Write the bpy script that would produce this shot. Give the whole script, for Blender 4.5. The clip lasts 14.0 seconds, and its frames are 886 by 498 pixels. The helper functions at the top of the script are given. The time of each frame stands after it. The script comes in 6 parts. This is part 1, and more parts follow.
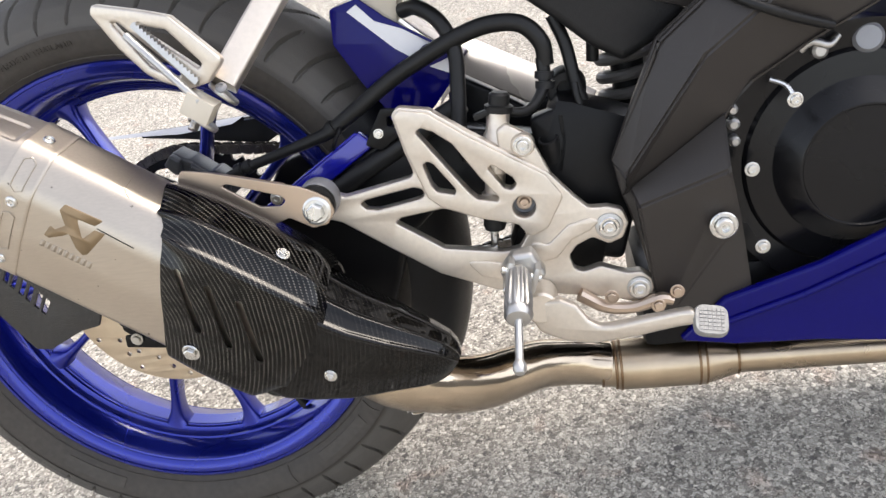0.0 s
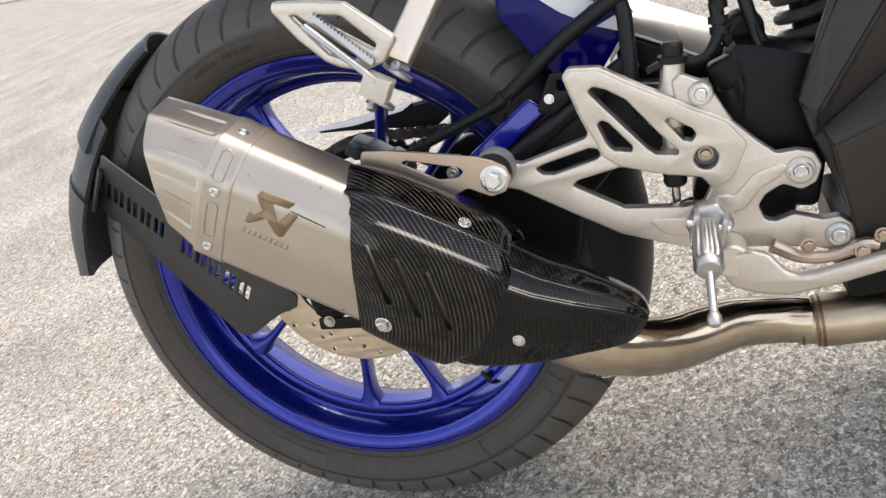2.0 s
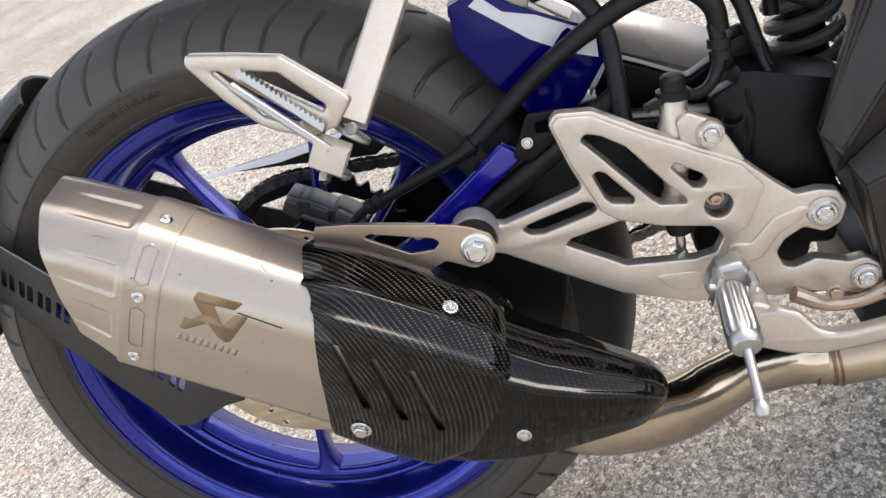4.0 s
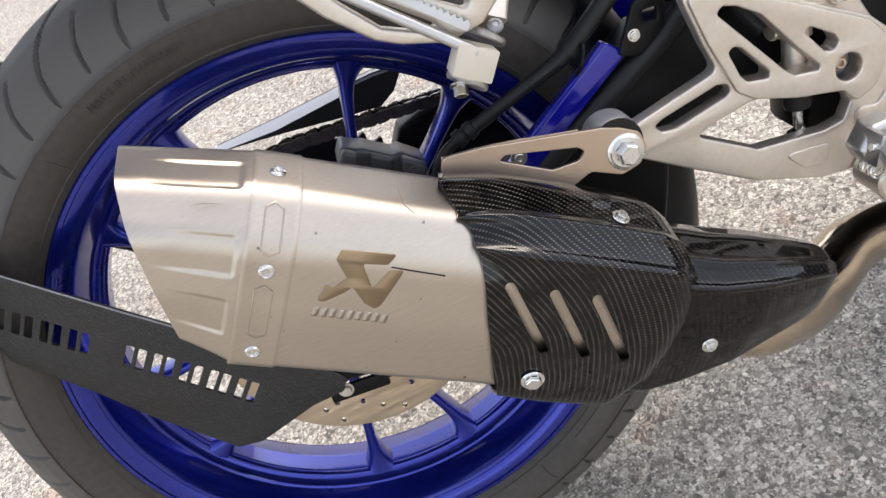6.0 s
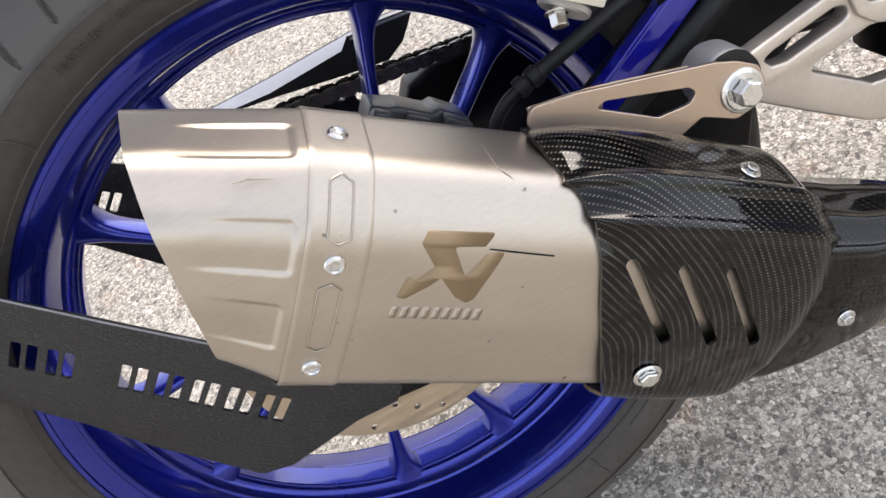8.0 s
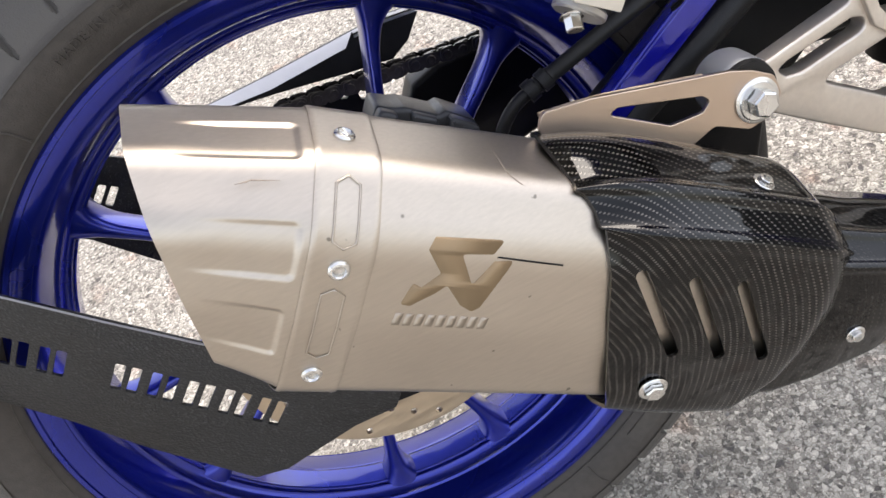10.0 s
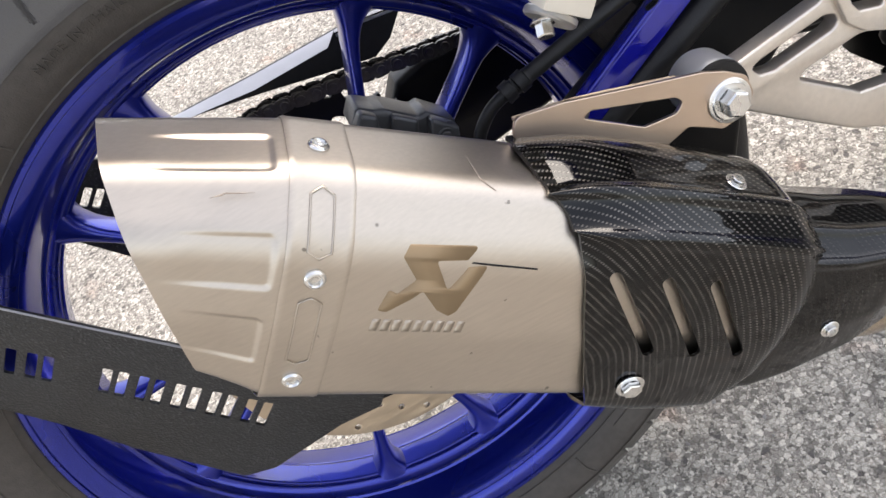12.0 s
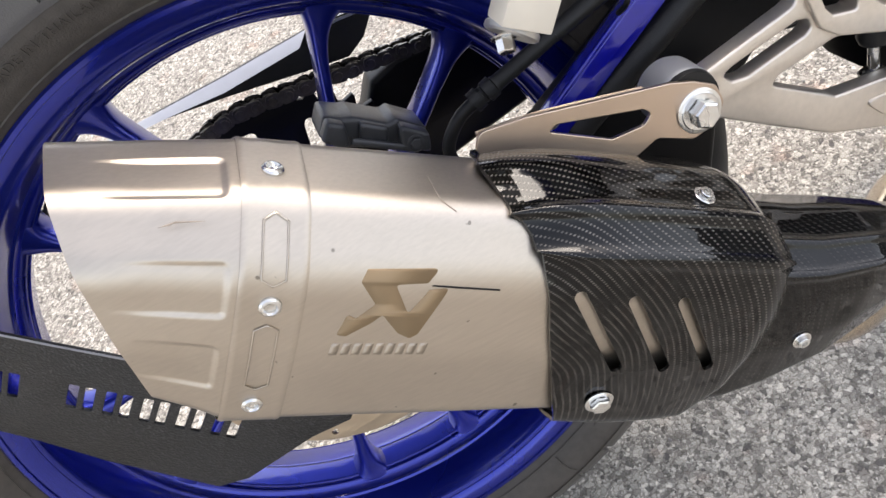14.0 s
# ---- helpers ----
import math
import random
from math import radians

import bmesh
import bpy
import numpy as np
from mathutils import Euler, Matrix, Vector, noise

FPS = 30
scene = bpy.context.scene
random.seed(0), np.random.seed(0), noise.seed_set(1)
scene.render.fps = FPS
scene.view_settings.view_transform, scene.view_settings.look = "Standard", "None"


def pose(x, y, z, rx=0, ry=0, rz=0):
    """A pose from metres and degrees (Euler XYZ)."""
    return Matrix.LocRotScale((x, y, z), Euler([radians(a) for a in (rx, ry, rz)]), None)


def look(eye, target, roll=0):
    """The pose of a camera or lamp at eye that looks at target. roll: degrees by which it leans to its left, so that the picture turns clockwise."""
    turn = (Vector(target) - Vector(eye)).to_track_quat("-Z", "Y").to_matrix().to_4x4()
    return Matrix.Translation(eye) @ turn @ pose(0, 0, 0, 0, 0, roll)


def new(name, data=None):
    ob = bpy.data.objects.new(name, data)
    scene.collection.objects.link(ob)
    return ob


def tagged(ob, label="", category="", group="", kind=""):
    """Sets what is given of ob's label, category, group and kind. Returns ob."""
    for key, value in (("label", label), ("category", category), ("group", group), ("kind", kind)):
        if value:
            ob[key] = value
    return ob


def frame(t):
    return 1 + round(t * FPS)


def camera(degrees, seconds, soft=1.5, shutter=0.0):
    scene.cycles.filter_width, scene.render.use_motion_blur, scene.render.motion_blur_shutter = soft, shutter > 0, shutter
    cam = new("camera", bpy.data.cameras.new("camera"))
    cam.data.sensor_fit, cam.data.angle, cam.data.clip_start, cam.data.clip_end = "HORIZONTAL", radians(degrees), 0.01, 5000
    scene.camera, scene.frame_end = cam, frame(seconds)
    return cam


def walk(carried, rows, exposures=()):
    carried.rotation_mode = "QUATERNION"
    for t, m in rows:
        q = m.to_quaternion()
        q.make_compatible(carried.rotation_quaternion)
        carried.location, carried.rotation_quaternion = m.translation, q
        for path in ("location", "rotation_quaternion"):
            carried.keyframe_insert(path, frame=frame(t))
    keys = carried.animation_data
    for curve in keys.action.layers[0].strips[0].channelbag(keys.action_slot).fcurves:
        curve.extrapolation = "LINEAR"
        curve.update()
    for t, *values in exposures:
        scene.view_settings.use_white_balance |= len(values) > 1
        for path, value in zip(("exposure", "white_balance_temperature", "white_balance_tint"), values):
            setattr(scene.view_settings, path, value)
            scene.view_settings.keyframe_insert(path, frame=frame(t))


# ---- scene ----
cam = camera(54.99, 14.0)
PATH = [
    (0, (0.4236, -0.7722, 0.7074), (0.1135, 0.9623, -0.2388), -12.59),
    (0.5, (0.4513, -0.7441, 0.7015), (0.0431, 1.0045, -0.1794), -13.41),
    (1, (0.4424, -0.7798, 0.6936), (-0.0378, 0.9565, -0.1753), -16.06),
    (1.5, (0.4105, -0.7872, 0.6901), (-0.2518, 0.9076, -0.1401), -23.58),
    (2, (0.4073, -0.7894, 0.6907), (-0.2692, 0.8891, -0.1608), -21.76),
    (2.5, (0.4062, -0.7820, 0.6937), (-0.2435, 0.9017, -0.1681), -22.32),
    (3, (0.3857, -0.7317, 0.7281), (-0.2902, 0.8924, -0.2233), -23.55),
    (3.2, (0.3965, -0.7088, 0.7451), (-0.2881, 0.9046, -0.2183), -23.41),
    (5.3, (0.1566, -0.6260, 0.7244), (0.1175, 1.0230, -0.4066), -25.78),
    (5.5, (0.1367, -0.6192, 0.7251), (0.0279, 1.0474, -0.3751), -28.08),
    (6, (0.1100, -0.5991, 0.7368), (0.0539, 1.0148, -0.4431), -27.23),
    (6.5, (0.0783, -0.5526, 0.7347), (0.0479, 1.0635, -0.4432), -29.00),
    (7, (0.0551, -0.5250, 0.7184), (0.0732, 1.0305, -0.5385), -28.41),
    (7.5, (0.0415, -0.4995, 0.7083), (0.0947, 1.0328, -0.5758), -28.51),
    (9.8, (0.0358, -0.4839, 0.7044), (0.1127, 1.0372, -0.5919), -26.14),
    (10, (0.0356, -0.4815, 0.7046), (0.1087, 1.0401, -0.5913), -26.31),
    (10.5, (0.0397, -0.4809, 0.7077), (0.1079, 1.0390, -0.5904), -26.87),
    (11, (0.0455, -0.4822, 0.7088), (0.1126, 1.0276, -0.6011), -27.15),
    (11.5, (0.0460, -0.4832, 0.7095), (0.1126, 1.0201, -0.6079), -27.27),
    (12, (0.0481, -0.4838, 0.7114), (0.1089, 1.0152, -0.6112), -27.49),
    (12.5, (0.0498, -0.4832, 0.7116), (0.1075, 1.0120, -0.6154), -27.61),
    (13, (0.0546, -0.4768, 0.7096), (0.1145, 1.0109, -0.6257), -27.78),
    (13.5, (0.0579, -0.4703, 0.7091), (0.1034, 1.0059, -0.6394), -28.38),
    (14, (0.0712, -0.4731, 0.7138), (0.1118, 0.9926, -0.6464), -28.51),
]
walk(cam, [(t, look(eye, target, roll)) for t, eye, target, roll in PATH], [(0, 1.66, 6900, 12), (2.0, 1.42, 6900, 12), (3.2, 1.43, 6900, 12), (5.3, 1.50, 6800, 13), (9.8, 1.66, 6800, 13), (14, 1.68, 6800, 13)])

LEAN_DEG, AXLE_H = -7.88, 0.309          # side-stand lean and height of the rear axle
UP = pose(0, 0, AXLE_H, LEAN_DEG, 0, 0)  # bike space: x ahead, y to the bike's left, z up, origin at the rear axle

# ---- world and light ----
world = bpy.data.worlds.new("sky")
scene.world = world
world.use_nodes = True
wn, wl = world.node_tree.nodes, world.node_tree.links
sky = wn.new("ShaderNodeTexSky")
sky.sky_type, sky.sun_disc = "NISHITA", False
SUN_FROM = Vector((0.60, 0.42, 1.10))
sky.sun_elevation = math.atan2(SUN_FROM.z, math.hypot(SUN_FROM.x, SUN_FROM.y))
sky.sun_rotation = math.atan2(SUN_FROM.x, SUN_FROM.y)
sky.air_density, sky.dust_density, sky.ozone_density = 1.0, 2.0, 0.6
wn["Background"].inputs["Strength"].default_value = 0.150
veil = wn.new("ShaderNodeHueSaturation")  # thin bright cloud takes most of the blue out of the sky
veil.inputs["Saturation"].default_value = 0.50
wl.new(sky.outputs["Color"], veil.inputs["Color"])
wl.new(veil.outputs["Color"], wn["Background"].inputs["Color"])
sun = new("sun", bpy.data.lights.new("sun", "SUN"))
sun.data.energy, sun.data.angle, sun.data.color = 0.72, radians(34), (1.0, 0.94, 0.83)
sun.matrix_world = look(SUN_FROM * 5, (0, 0, 0))


# ---- materials ----
def mat(name, color, rough=0.5, metal=0.0, var=0.12, grain=40.0, big=5.0, bump=0.0, bump_scale=300.0, coat=0.0, rough_var=0.1, stretch=None, spec=0.5, specks=None):
    """A surface with colour and gloss varied at two scales and fine relief."""
    m = bpy.data.materials.new(name)
    m.use_nodes = True
    n, l = m.node_tree.nodes, m.node_tree.links
    b = n["Principled BSDF"]
    b.inputs["Metallic"].default_value = metal
    b.inputs["Specular IOR Level"].default_value = spec
    b.inputs["Coat Weight"].default_value = coat
    b.inputs["Coat Roughness"].default_value = 0.06
    tc = n.new("ShaderNodeTexCoord")
    src = tc.outputs["Object"]
    if stretch:
        mp = n.new("ShaderNodeMapping")
        mp.inputs["Scale"].default_value = stretch[:3]
        mp.inputs["Rotation"].default_value = [radians(a) for a in stretch[3:]] if len(stretch) > 3 else (0, 0, 0)
        l.new(src, mp.inputs["Vector"])
        src = mp.outputs["Vector"]
    fine, wide = n.new("ShaderNodeTexNoise"), n.new("ShaderNodeTexNoise")
    fine.inputs["Scale"].default_value, wide.inputs["Scale"].default_value = grain, big
    fine.inputs["Detail"].default_value, wide.inputs["Detail"].default_value = 6, 4
    l.new(src, fine.inputs["Vector"])
    l.new(tc.outputs["Object"], wide.inputs["Vector"])
    mix = n.new("ShaderNodeMath")
    mix.operation = "MULTIPLY_ADD"
    mix.inputs[1].default_value = 0.5
    l.new(fine.outputs["Fac"], mix.inputs[0])
    half = n.new("ShaderNodeMath")
    half.operation = "MULTIPLY"
    half.inputs[1].default_value = 0.5
    l.new(wide.outputs["Fac"], half.inputs[0])
    l.new(half.outputs[0], mix.inputs[2])
    ramp = n.new("ShaderNodeValToRGB")
    ramp.color_ramp.elements[0].position, ramp.color_ramp.elements[1].position = 0.3, 0.7
    ramp.color_ramp.elements[0].color = (*[c * (1 - var) for c in color], 1)
    ramp.color_ramp.elements[1].color = (*[min(1, c * (1 + var)) for c in color], 1)
    l.new(mix.outputs[0], ramp.inputs["Fac"])
    if specks:
        spot, cut, tone = n.new("ShaderNodeTexNoise"), n.new("ShaderNodeMapRange"), n.new("ShaderNodeMix")
        spot.inputs["Scale"].default_value, spot.inputs["Detail"].default_value = specks[0], 2
        l.new(tc.outputs["Object"], spot.inputs["Vector"])
        cut.inputs["From Min"].default_value, cut.inputs["From Max"].default_value = specks[1], specks[1] + 0.03
        l.new(spot.outputs["Fac"], cut.inputs["Value"])
        tone.data_type = "RGBA"
        tone.inputs[7].default_value = (*[min(1, c * specks[2]) for c in color], 1)
        l.new(cut.outputs[0], tone.inputs["Factor"])
        l.new(ramp.outputs["Color"], tone.inputs[6])
        l.new(tone.outputs[2], b.inputs["Base Color"])
    else:
        l.new(ramp.outputs["Color"], b.inputs["Base Color"])
    rr = n.new("ShaderNodeMapRange")
    rr.inputs["From Min"].default_value, rr.inputs["From Max"].default_value = 0.3, 0.7
    rr.inputs["To Min"].default_value, rr.inputs["To Max"].default_value = max(0.02, rough - rough_var), min(1, rough + rough_var)
    l.new(wide.outputs["Fac"], rr.inputs["Value"])
    l.new(rr.outputs[0], b.inputs["Roughness"])
    if bump:
        t = n.new("ShaderNodeTexNoise")
        t.inputs["Scale"].default_value, t.inputs["Detail"].default_value = bump_scale, 3
        l.new(src, t.inputs["Vector"])
        bp = n.new("ShaderNodeBump")
        bp.inputs["Strength"].default_value, bp.inputs["Distance"].default_value = bump, 0.001
        l.new(t.outputs["Fac"], bp.inputs["Height"])
        l.new(bp.outputs["Normal"], b.inputs["Normal"])
    return m


def carbon_mat(name, fibre):
    """Glossy 2x2 twill weave, laid by the mesh's UVs in metres."""
    m = bpy.data.materials.new(name)
    m.use_nodes = True
    n, l = m.node_tree.nodes, m.node_tree.links
    b = n["Principled BSDF"]

    def op(kind, a, c=None):
        k = n.new("ShaderNodeMath")
        k.operation = kind
        for i, v in ((0, a), (1, c)):
            if v is not None:
                if isinstance(v, (int, float)):
                    k.inputs[i].default_value = v
                else:
                    l.new(v, k.inputs[i])
        return k.outputs[0]

    uv = n.new("ShaderNodeUVMap")
    warp = n.new("ShaderNodeTexNoise")
    warp.inputs["Scale"].default_value = 13
    warp.inputs["Detail"].default_value = 1.0
    l.new(uv.outputs["UV"], warp.inputs["Vector"])
    off = n.new("ShaderNodeVectorMath")
    off.operation = "MULTIPLY_ADD"
    off.inputs[1].default_value = (0.010, 0.010, 0)
    l.new(warp.outputs["Color"], off.inputs[0])
    l.new(uv.outputs["UV"], off.inputs[2])
    sep = n.new("ShaderNodeSeparateXYZ")
    l.new(off.outputs[0], sep.inputs[0])
    y = op("MULTIPLY", sep.outputs[1], 1 / 0.0036)
    row = op("FLOOR", y)
    x = op("ADD", op("MULTIPLY", sep.outputs[0], 1 / 0.0018), op("MULTIPLY", row, 0.5))
    ux, uy = op("SUBTRACT", op("FRACT", x), 0.5), op("SUBTRACT", op("FRACT", y), 0.5)
    height = op("MAXIMUM", op("SUBTRACT", op("SUBTRACT", 1.0, op("POWER", op("MULTIPLY", ux, 2.5), 2.0)), op("POWER", op("MULTIPLY", op("ADD", uy, op("MULTIPLY", ux, 0.25)), 5.8), 2.0)), 0.0)
    glint = n.new("ShaderNodeTexNoise")
    glint.inputs["Scale"].default_value = 60
    l.new(uv.outputs["UV"], glint.inputs["Vector"])
    ramp = n.new("ShaderNodeMix")
    ramp.data_type = "RGBA"
    ramp.inputs[6].default_value, ramp.inputs[7].default_value = (0.0010, 0.0010, 0.0011, 1), (fibre, fibre * 0.92, fibre * 0.83, 1)
    l.new(op("MULTIPLY", height, op("MAXIMUM", op("MULTIPLY", op("SUBTRACT", glint.outputs["Fac"], 0.28), 4.2), 0.12)), ramp.inputs["Factor"])
    l.new(ramp.outputs[2], b.inputs["Base Color"])
    b.inputs["Metallic"].default_value = 0.9
    b.inputs["Roughness"].default_value = 0.48
    b.inputs["Specular IOR Level"].default_value = 0.1
    b.inputs["Coat Weight"].default_value, b.inputs["Coat Roughness"].default_value = 1.0, 0.03
    b.inputs["Coat IOR"].default_value = 1.40
    bp = n.new("ShaderNodeBump")
    bp.inputs["Strength"].default_value, bp.inputs["Distance"].default_value = 0.12, 0.0003
    l.new(height, bp.inputs["Height"])
    l.new(bp.outputs["Normal"], b.inputs["Normal"])
    return m


def asphalt_mat():
    """Worn asphalt: crushed stone of mixed greys set in dark binder, with faint rusty and pale patches."""
    m = bpy.data.materials.new("asphalt")
    m.use_nodes = True
    n, l = m.node_tree.nodes, m.node_tree.links
    b = n["Principled BSDF"]
    tc = n.new("ShaderNodeTexCoord")
    wob, push = n.new("ShaderNodeTexNoise"), n.new("ShaderNodeVectorMath")
    wob.inputs["Scale"].default_value, wob.inputs["Detail"].default_value = 260, 3
    l.new(tc.outputs["Object"], wob.inputs["Vector"])
    push.operation = "MULTIPLY_ADD"
    push.inputs[1].default_value = (0.0042, 0.0042, 0.0042)
    l.new(wob.outputs["Color"], push.inputs[0])
    l.new(tc.outputs["Object"], push.inputs[2])

    def cells(scale, feature):
        v = n.new("ShaderNodeTexVoronoi")
        v.feature = feature
        v.inputs["Scale"].default_value, v.inputs["Randomness"].default_value = scale, 1.0
        l.new(push.outputs[0], v.inputs["Vector"])
        return v

    def mixed(kind, fac, one, two):
        k = n.new("ShaderNodeMix")
        k.data_type, k.blend_type = "RGBA", kind
        for slot, v in (("Factor", fac), (6, one), (7, two)):
            if isinstance(v, (int, float)):
                k.inputs[slot].default_value = v
            elif isinstance(v, tuple):
                k.inputs[slot].default_value = v
            else:
                l.new(v, k.inputs[slot])
        return k.outputs[2]

    def ramp(src, stops):
        k = n.new("ShaderNodeValToRGB")
        e = k.color_ramp.elements
        e[0].position, e[0].color = stops[0][0], (*stops[0][1], 1)
        e[1].position, e[1].color = stops[-1][0], (*stops[-1][1], 1)
        for p, c in stops[1:-1]:
            e.new(p).color = (*c, 1)
        l.new(src, k.inputs["Fac"])
        return k.outputs["Color"]

    def grey(src):
        k = n.new("ShaderNodeRGBToBW")
        l.new(src, k.inputs[0])
        return k.outputs[0]

    big, fine, edge, fine_edge = cells(170, "F1"), cells(420, "F1"), cells(170, "DISTANCE_TO_EDGE"), cells(420, "DISTANCE_TO_EDGE")
    stone = ramp(grey(big.outputs["Color"]), [(0.12, (0.103, 0.099, 0.097)), (0.35, (0.221, 0.210, 0.196)), (0.5, (0.331, 0.317, 0.293)), (0.68, (0.455, 0.437, 0.406)), (0.9, (0.690, 0.669, 0.628))])
    grit = ramp(grey(fine.outputs["Color"]), [(0.15, (0.124, 0.119, 0.113)), (0.5, (0.317, 0.304, 0.283)), (0.85, (0.607, 0.586, 0.545))])
    pick = n.new("ShaderNodeTexNoise")
    pick.inputs["Scale"].default_value, pick.inputs["Detail"].default_value = 120, 2
    l.new(tc.outputs["Object"], pick.inputs["Vector"])
    base = mixed("MIX", ramp(pick.outputs["Fac"], [(0.42, (0, 0, 0)), (0.58, (1, 1, 1))]), stone, grit)
    base = mixed("MULTIPLY", 1.0, base, ramp(edge.outputs["Distance"], [(0.0, (0.62, 0.60, 0.58)), (0.10, (1, 1, 1))]))
    base = mixed("MULTIPLY", 1.0, base, ramp(fine_edge.outputs["Distance"], [(0.0, (0.72, 0.71, 0.70)), (0.10, (1.05, 1.05, 1.05))]))
    wide, rust = n.new("ShaderNodeTexNoise"), n.new("ShaderNodeTexNoise")
    wide.inputs["Scale"].default_value, wide.inputs["Detail"].default_value = 2.2, 6
    rust.inputs["Scale"].default_value, rust.inputs["Detail"].default_value = 15, 4
    for t in (wide, rust):
        l.new(tc.outputs["Object"], t.inputs["Vector"])
    base = mixed("MULTIPLY", 1.0, base, ramp(wide.outputs["Fac"], [(0.35, (0.90, 0.875, 0.825)), (0.65, (1.20, 1.175, 1.11))]))
    base = mixed("MULTIPLY", ramp(rust.outputs["Fac"], [(0.60, (0, 0, 0)), (0.72, (0.6, 0.6, 0.6))]), base, (1.0, 0.74, 0.66, 1))
    l.new(base, b.inputs["Base Color"])
    b.inputs["Roughness"].default_value = 0.85
    b.inputs["Specular IOR Level"].default_value = 0.3
    h, bp = n.new("ShaderNodeMath"), n.new("ShaderNodeBump")
    h.operation = "MULTIPLY_ADD"
    h.inputs[1].default_value = 0.4
    l.new(fine_edge.outputs["Distance"], h.inputs[0])
    l.new(edge.outputs["Distance"], h.inputs[2])
    bp.inputs["Strength"].default_value, bp.inputs["Distance"].default_value = 0.45, 0.004
    l.new(h.outputs[0], bp.inputs["Height"])
    l.new(bp.outputs["Normal"], b.inputs["Normal"])
    return m


STEEL = mat("brushed_steel", (0.525, 0.466, 0.395), 0.385, 1.0, 0.08, 60, 9, 0.03, 900, rough_var=0.05, stretch=(1, 12, 12, 0, -36, 0), specks=(130, 0.735, 0.45))
STEEL_WARM = mat("heat_tinted_steel", (0.58, 0.465, 0.37), 0.33, 1.0, 0.10, 30, 12, 0.03, 500)
PIPE = mat("exhaust_pipe_steel", (0.52, 0.435, 0.335), 0.15, 1.0, 0.34, 25, 14, 0.10, 90, rough_var=0.07)
COLLECTOR = mat("satin_heat_tinted_steel", (0.50, 0.405, 0.295), 0.30, 1.0, 0.22, 30, 14, 0.06, 300, rough_var=0.08)
WELD = mat("weld_bead", (0.26, 0.17, 0.10), 0.35, 1.0, 0.25, 200, 20, 0.3, 600)
BRONZE_MARK = mat("etched_mark", (0.30, 0.215, 0.125), 0.55, 0.5, 0.08, 80, 10)
GREY_MARK = mat("faint_etched_mark", (0.45, 0.39, 0.32), 0.44, 1.0, 0.08, 80, 10)
SCUFF = mat("brown_scuff", (0.40, 0.33, 0.26), 0.6, 0.3, 0.3, 300, 20)
CHROME = mat("zinc_bolt", (0.74, 0.73, 0.70), 0.26, 1.0, 0.06, 60, 20)
ALLOY = mat("cast_alloy", (0.68, 0.615, 0.535), 0.40, 0.82, 0.08, 250, 12, 0.12, 1200, rough_var=0.05)
ALLOY_BARE = mat("bare_alloy", (0.54, 0.53, 0.51), 0.42, 0.95, 0.06, 120, 12, 0.08, 900)
TOE_PAD = mat("worn_toe_pad_alloy", (0.34, 0.335, 0.32), 0.5, 0.5, 0.2, 300, 40, 0.2, 700)
GREY_METAL = mat("grey_painted_metal", (0.27, 0.27, 0.28), 0.45, 0.4, 0.06, 100, 12)
BLUE = mat("blue_paint", (0.009, 0.020, 0.28), 0.27, 0.80, 0.08, 200, 8, 0.05, 1500, coat=0.8, rough_var=0.05)
BLUE_GLOSS = mat("glossy_blue_bodywork", (0.0015, 0.0015, 0.115), 0.22, 0.1, 0.06, 200, 8, coat=0.28, rough_var=0.04, spec=0.08)
BLUE_BRIGHT = mat("bright_blue_enamel", (0.004, 0.006, 0.30), 0.20, 0.2, 0.08, 200, 12, coat=0.8, rough_var=0.05)
WHITE_GLOSS = mat("white_graphic", (0.78, 0.78, 0.82), 0.25, 0.0, 0.04, 90, 9, coat=0.8)
RUBBER = mat("tyre_rubber", (0.066, 0.058, 0.049), 0.58, 0.0, 0.28, 160, 14, 0.35, 900, spec=0.4)
TYRE = mat("dusty_tyre_lit_tread", (0.060, 0.052, 0.044), 0.60, 0.0, 0.28, 160, 14, 0.35, 900, spec=0.4)


def lighten_tread(m, r0, r1, gain):
    """Grey road dust and sky light, painted on the running surface beyond the radius r0 from the wheel's axis."""
    n, l = m.node_tree.nodes, m.node_tree.links
    b = n["Principled BSDF"]
    tc, flat, ln, mr, mx = n.new("ShaderNodeTexCoord"), n.new("ShaderNodeVectorMath"), n.new("ShaderNodeVectorMath"), n.new("ShaderNodeMapRange"), n.new("ShaderNodeMix")
    flat.operation, ln.operation = "MULTIPLY", "LENGTH"
    flat.inputs[1].default_value = (1, 0, 1)
    l.new(tc.outputs["Object"], flat.inputs[0])
    l.new(flat.outputs[0], ln.inputs[0])
    mr.inputs["From Min"].default_value, mr.inputs["From Max"].default_value = r0, r1
    l.new(ln.outputs["Value"], mr.inputs["Value"])
    mx.data_type = "RGBA"
    mx.inputs[7].default_value = (*gain, 1)
    l.new(mr.outputs[0], mx.inputs["Factor"])
    l.new(b.inputs["Base Color"].links[0].from_socket, mx.inputs[6])
    l.new(mx.outputs[2], b.inputs["Base Color"])


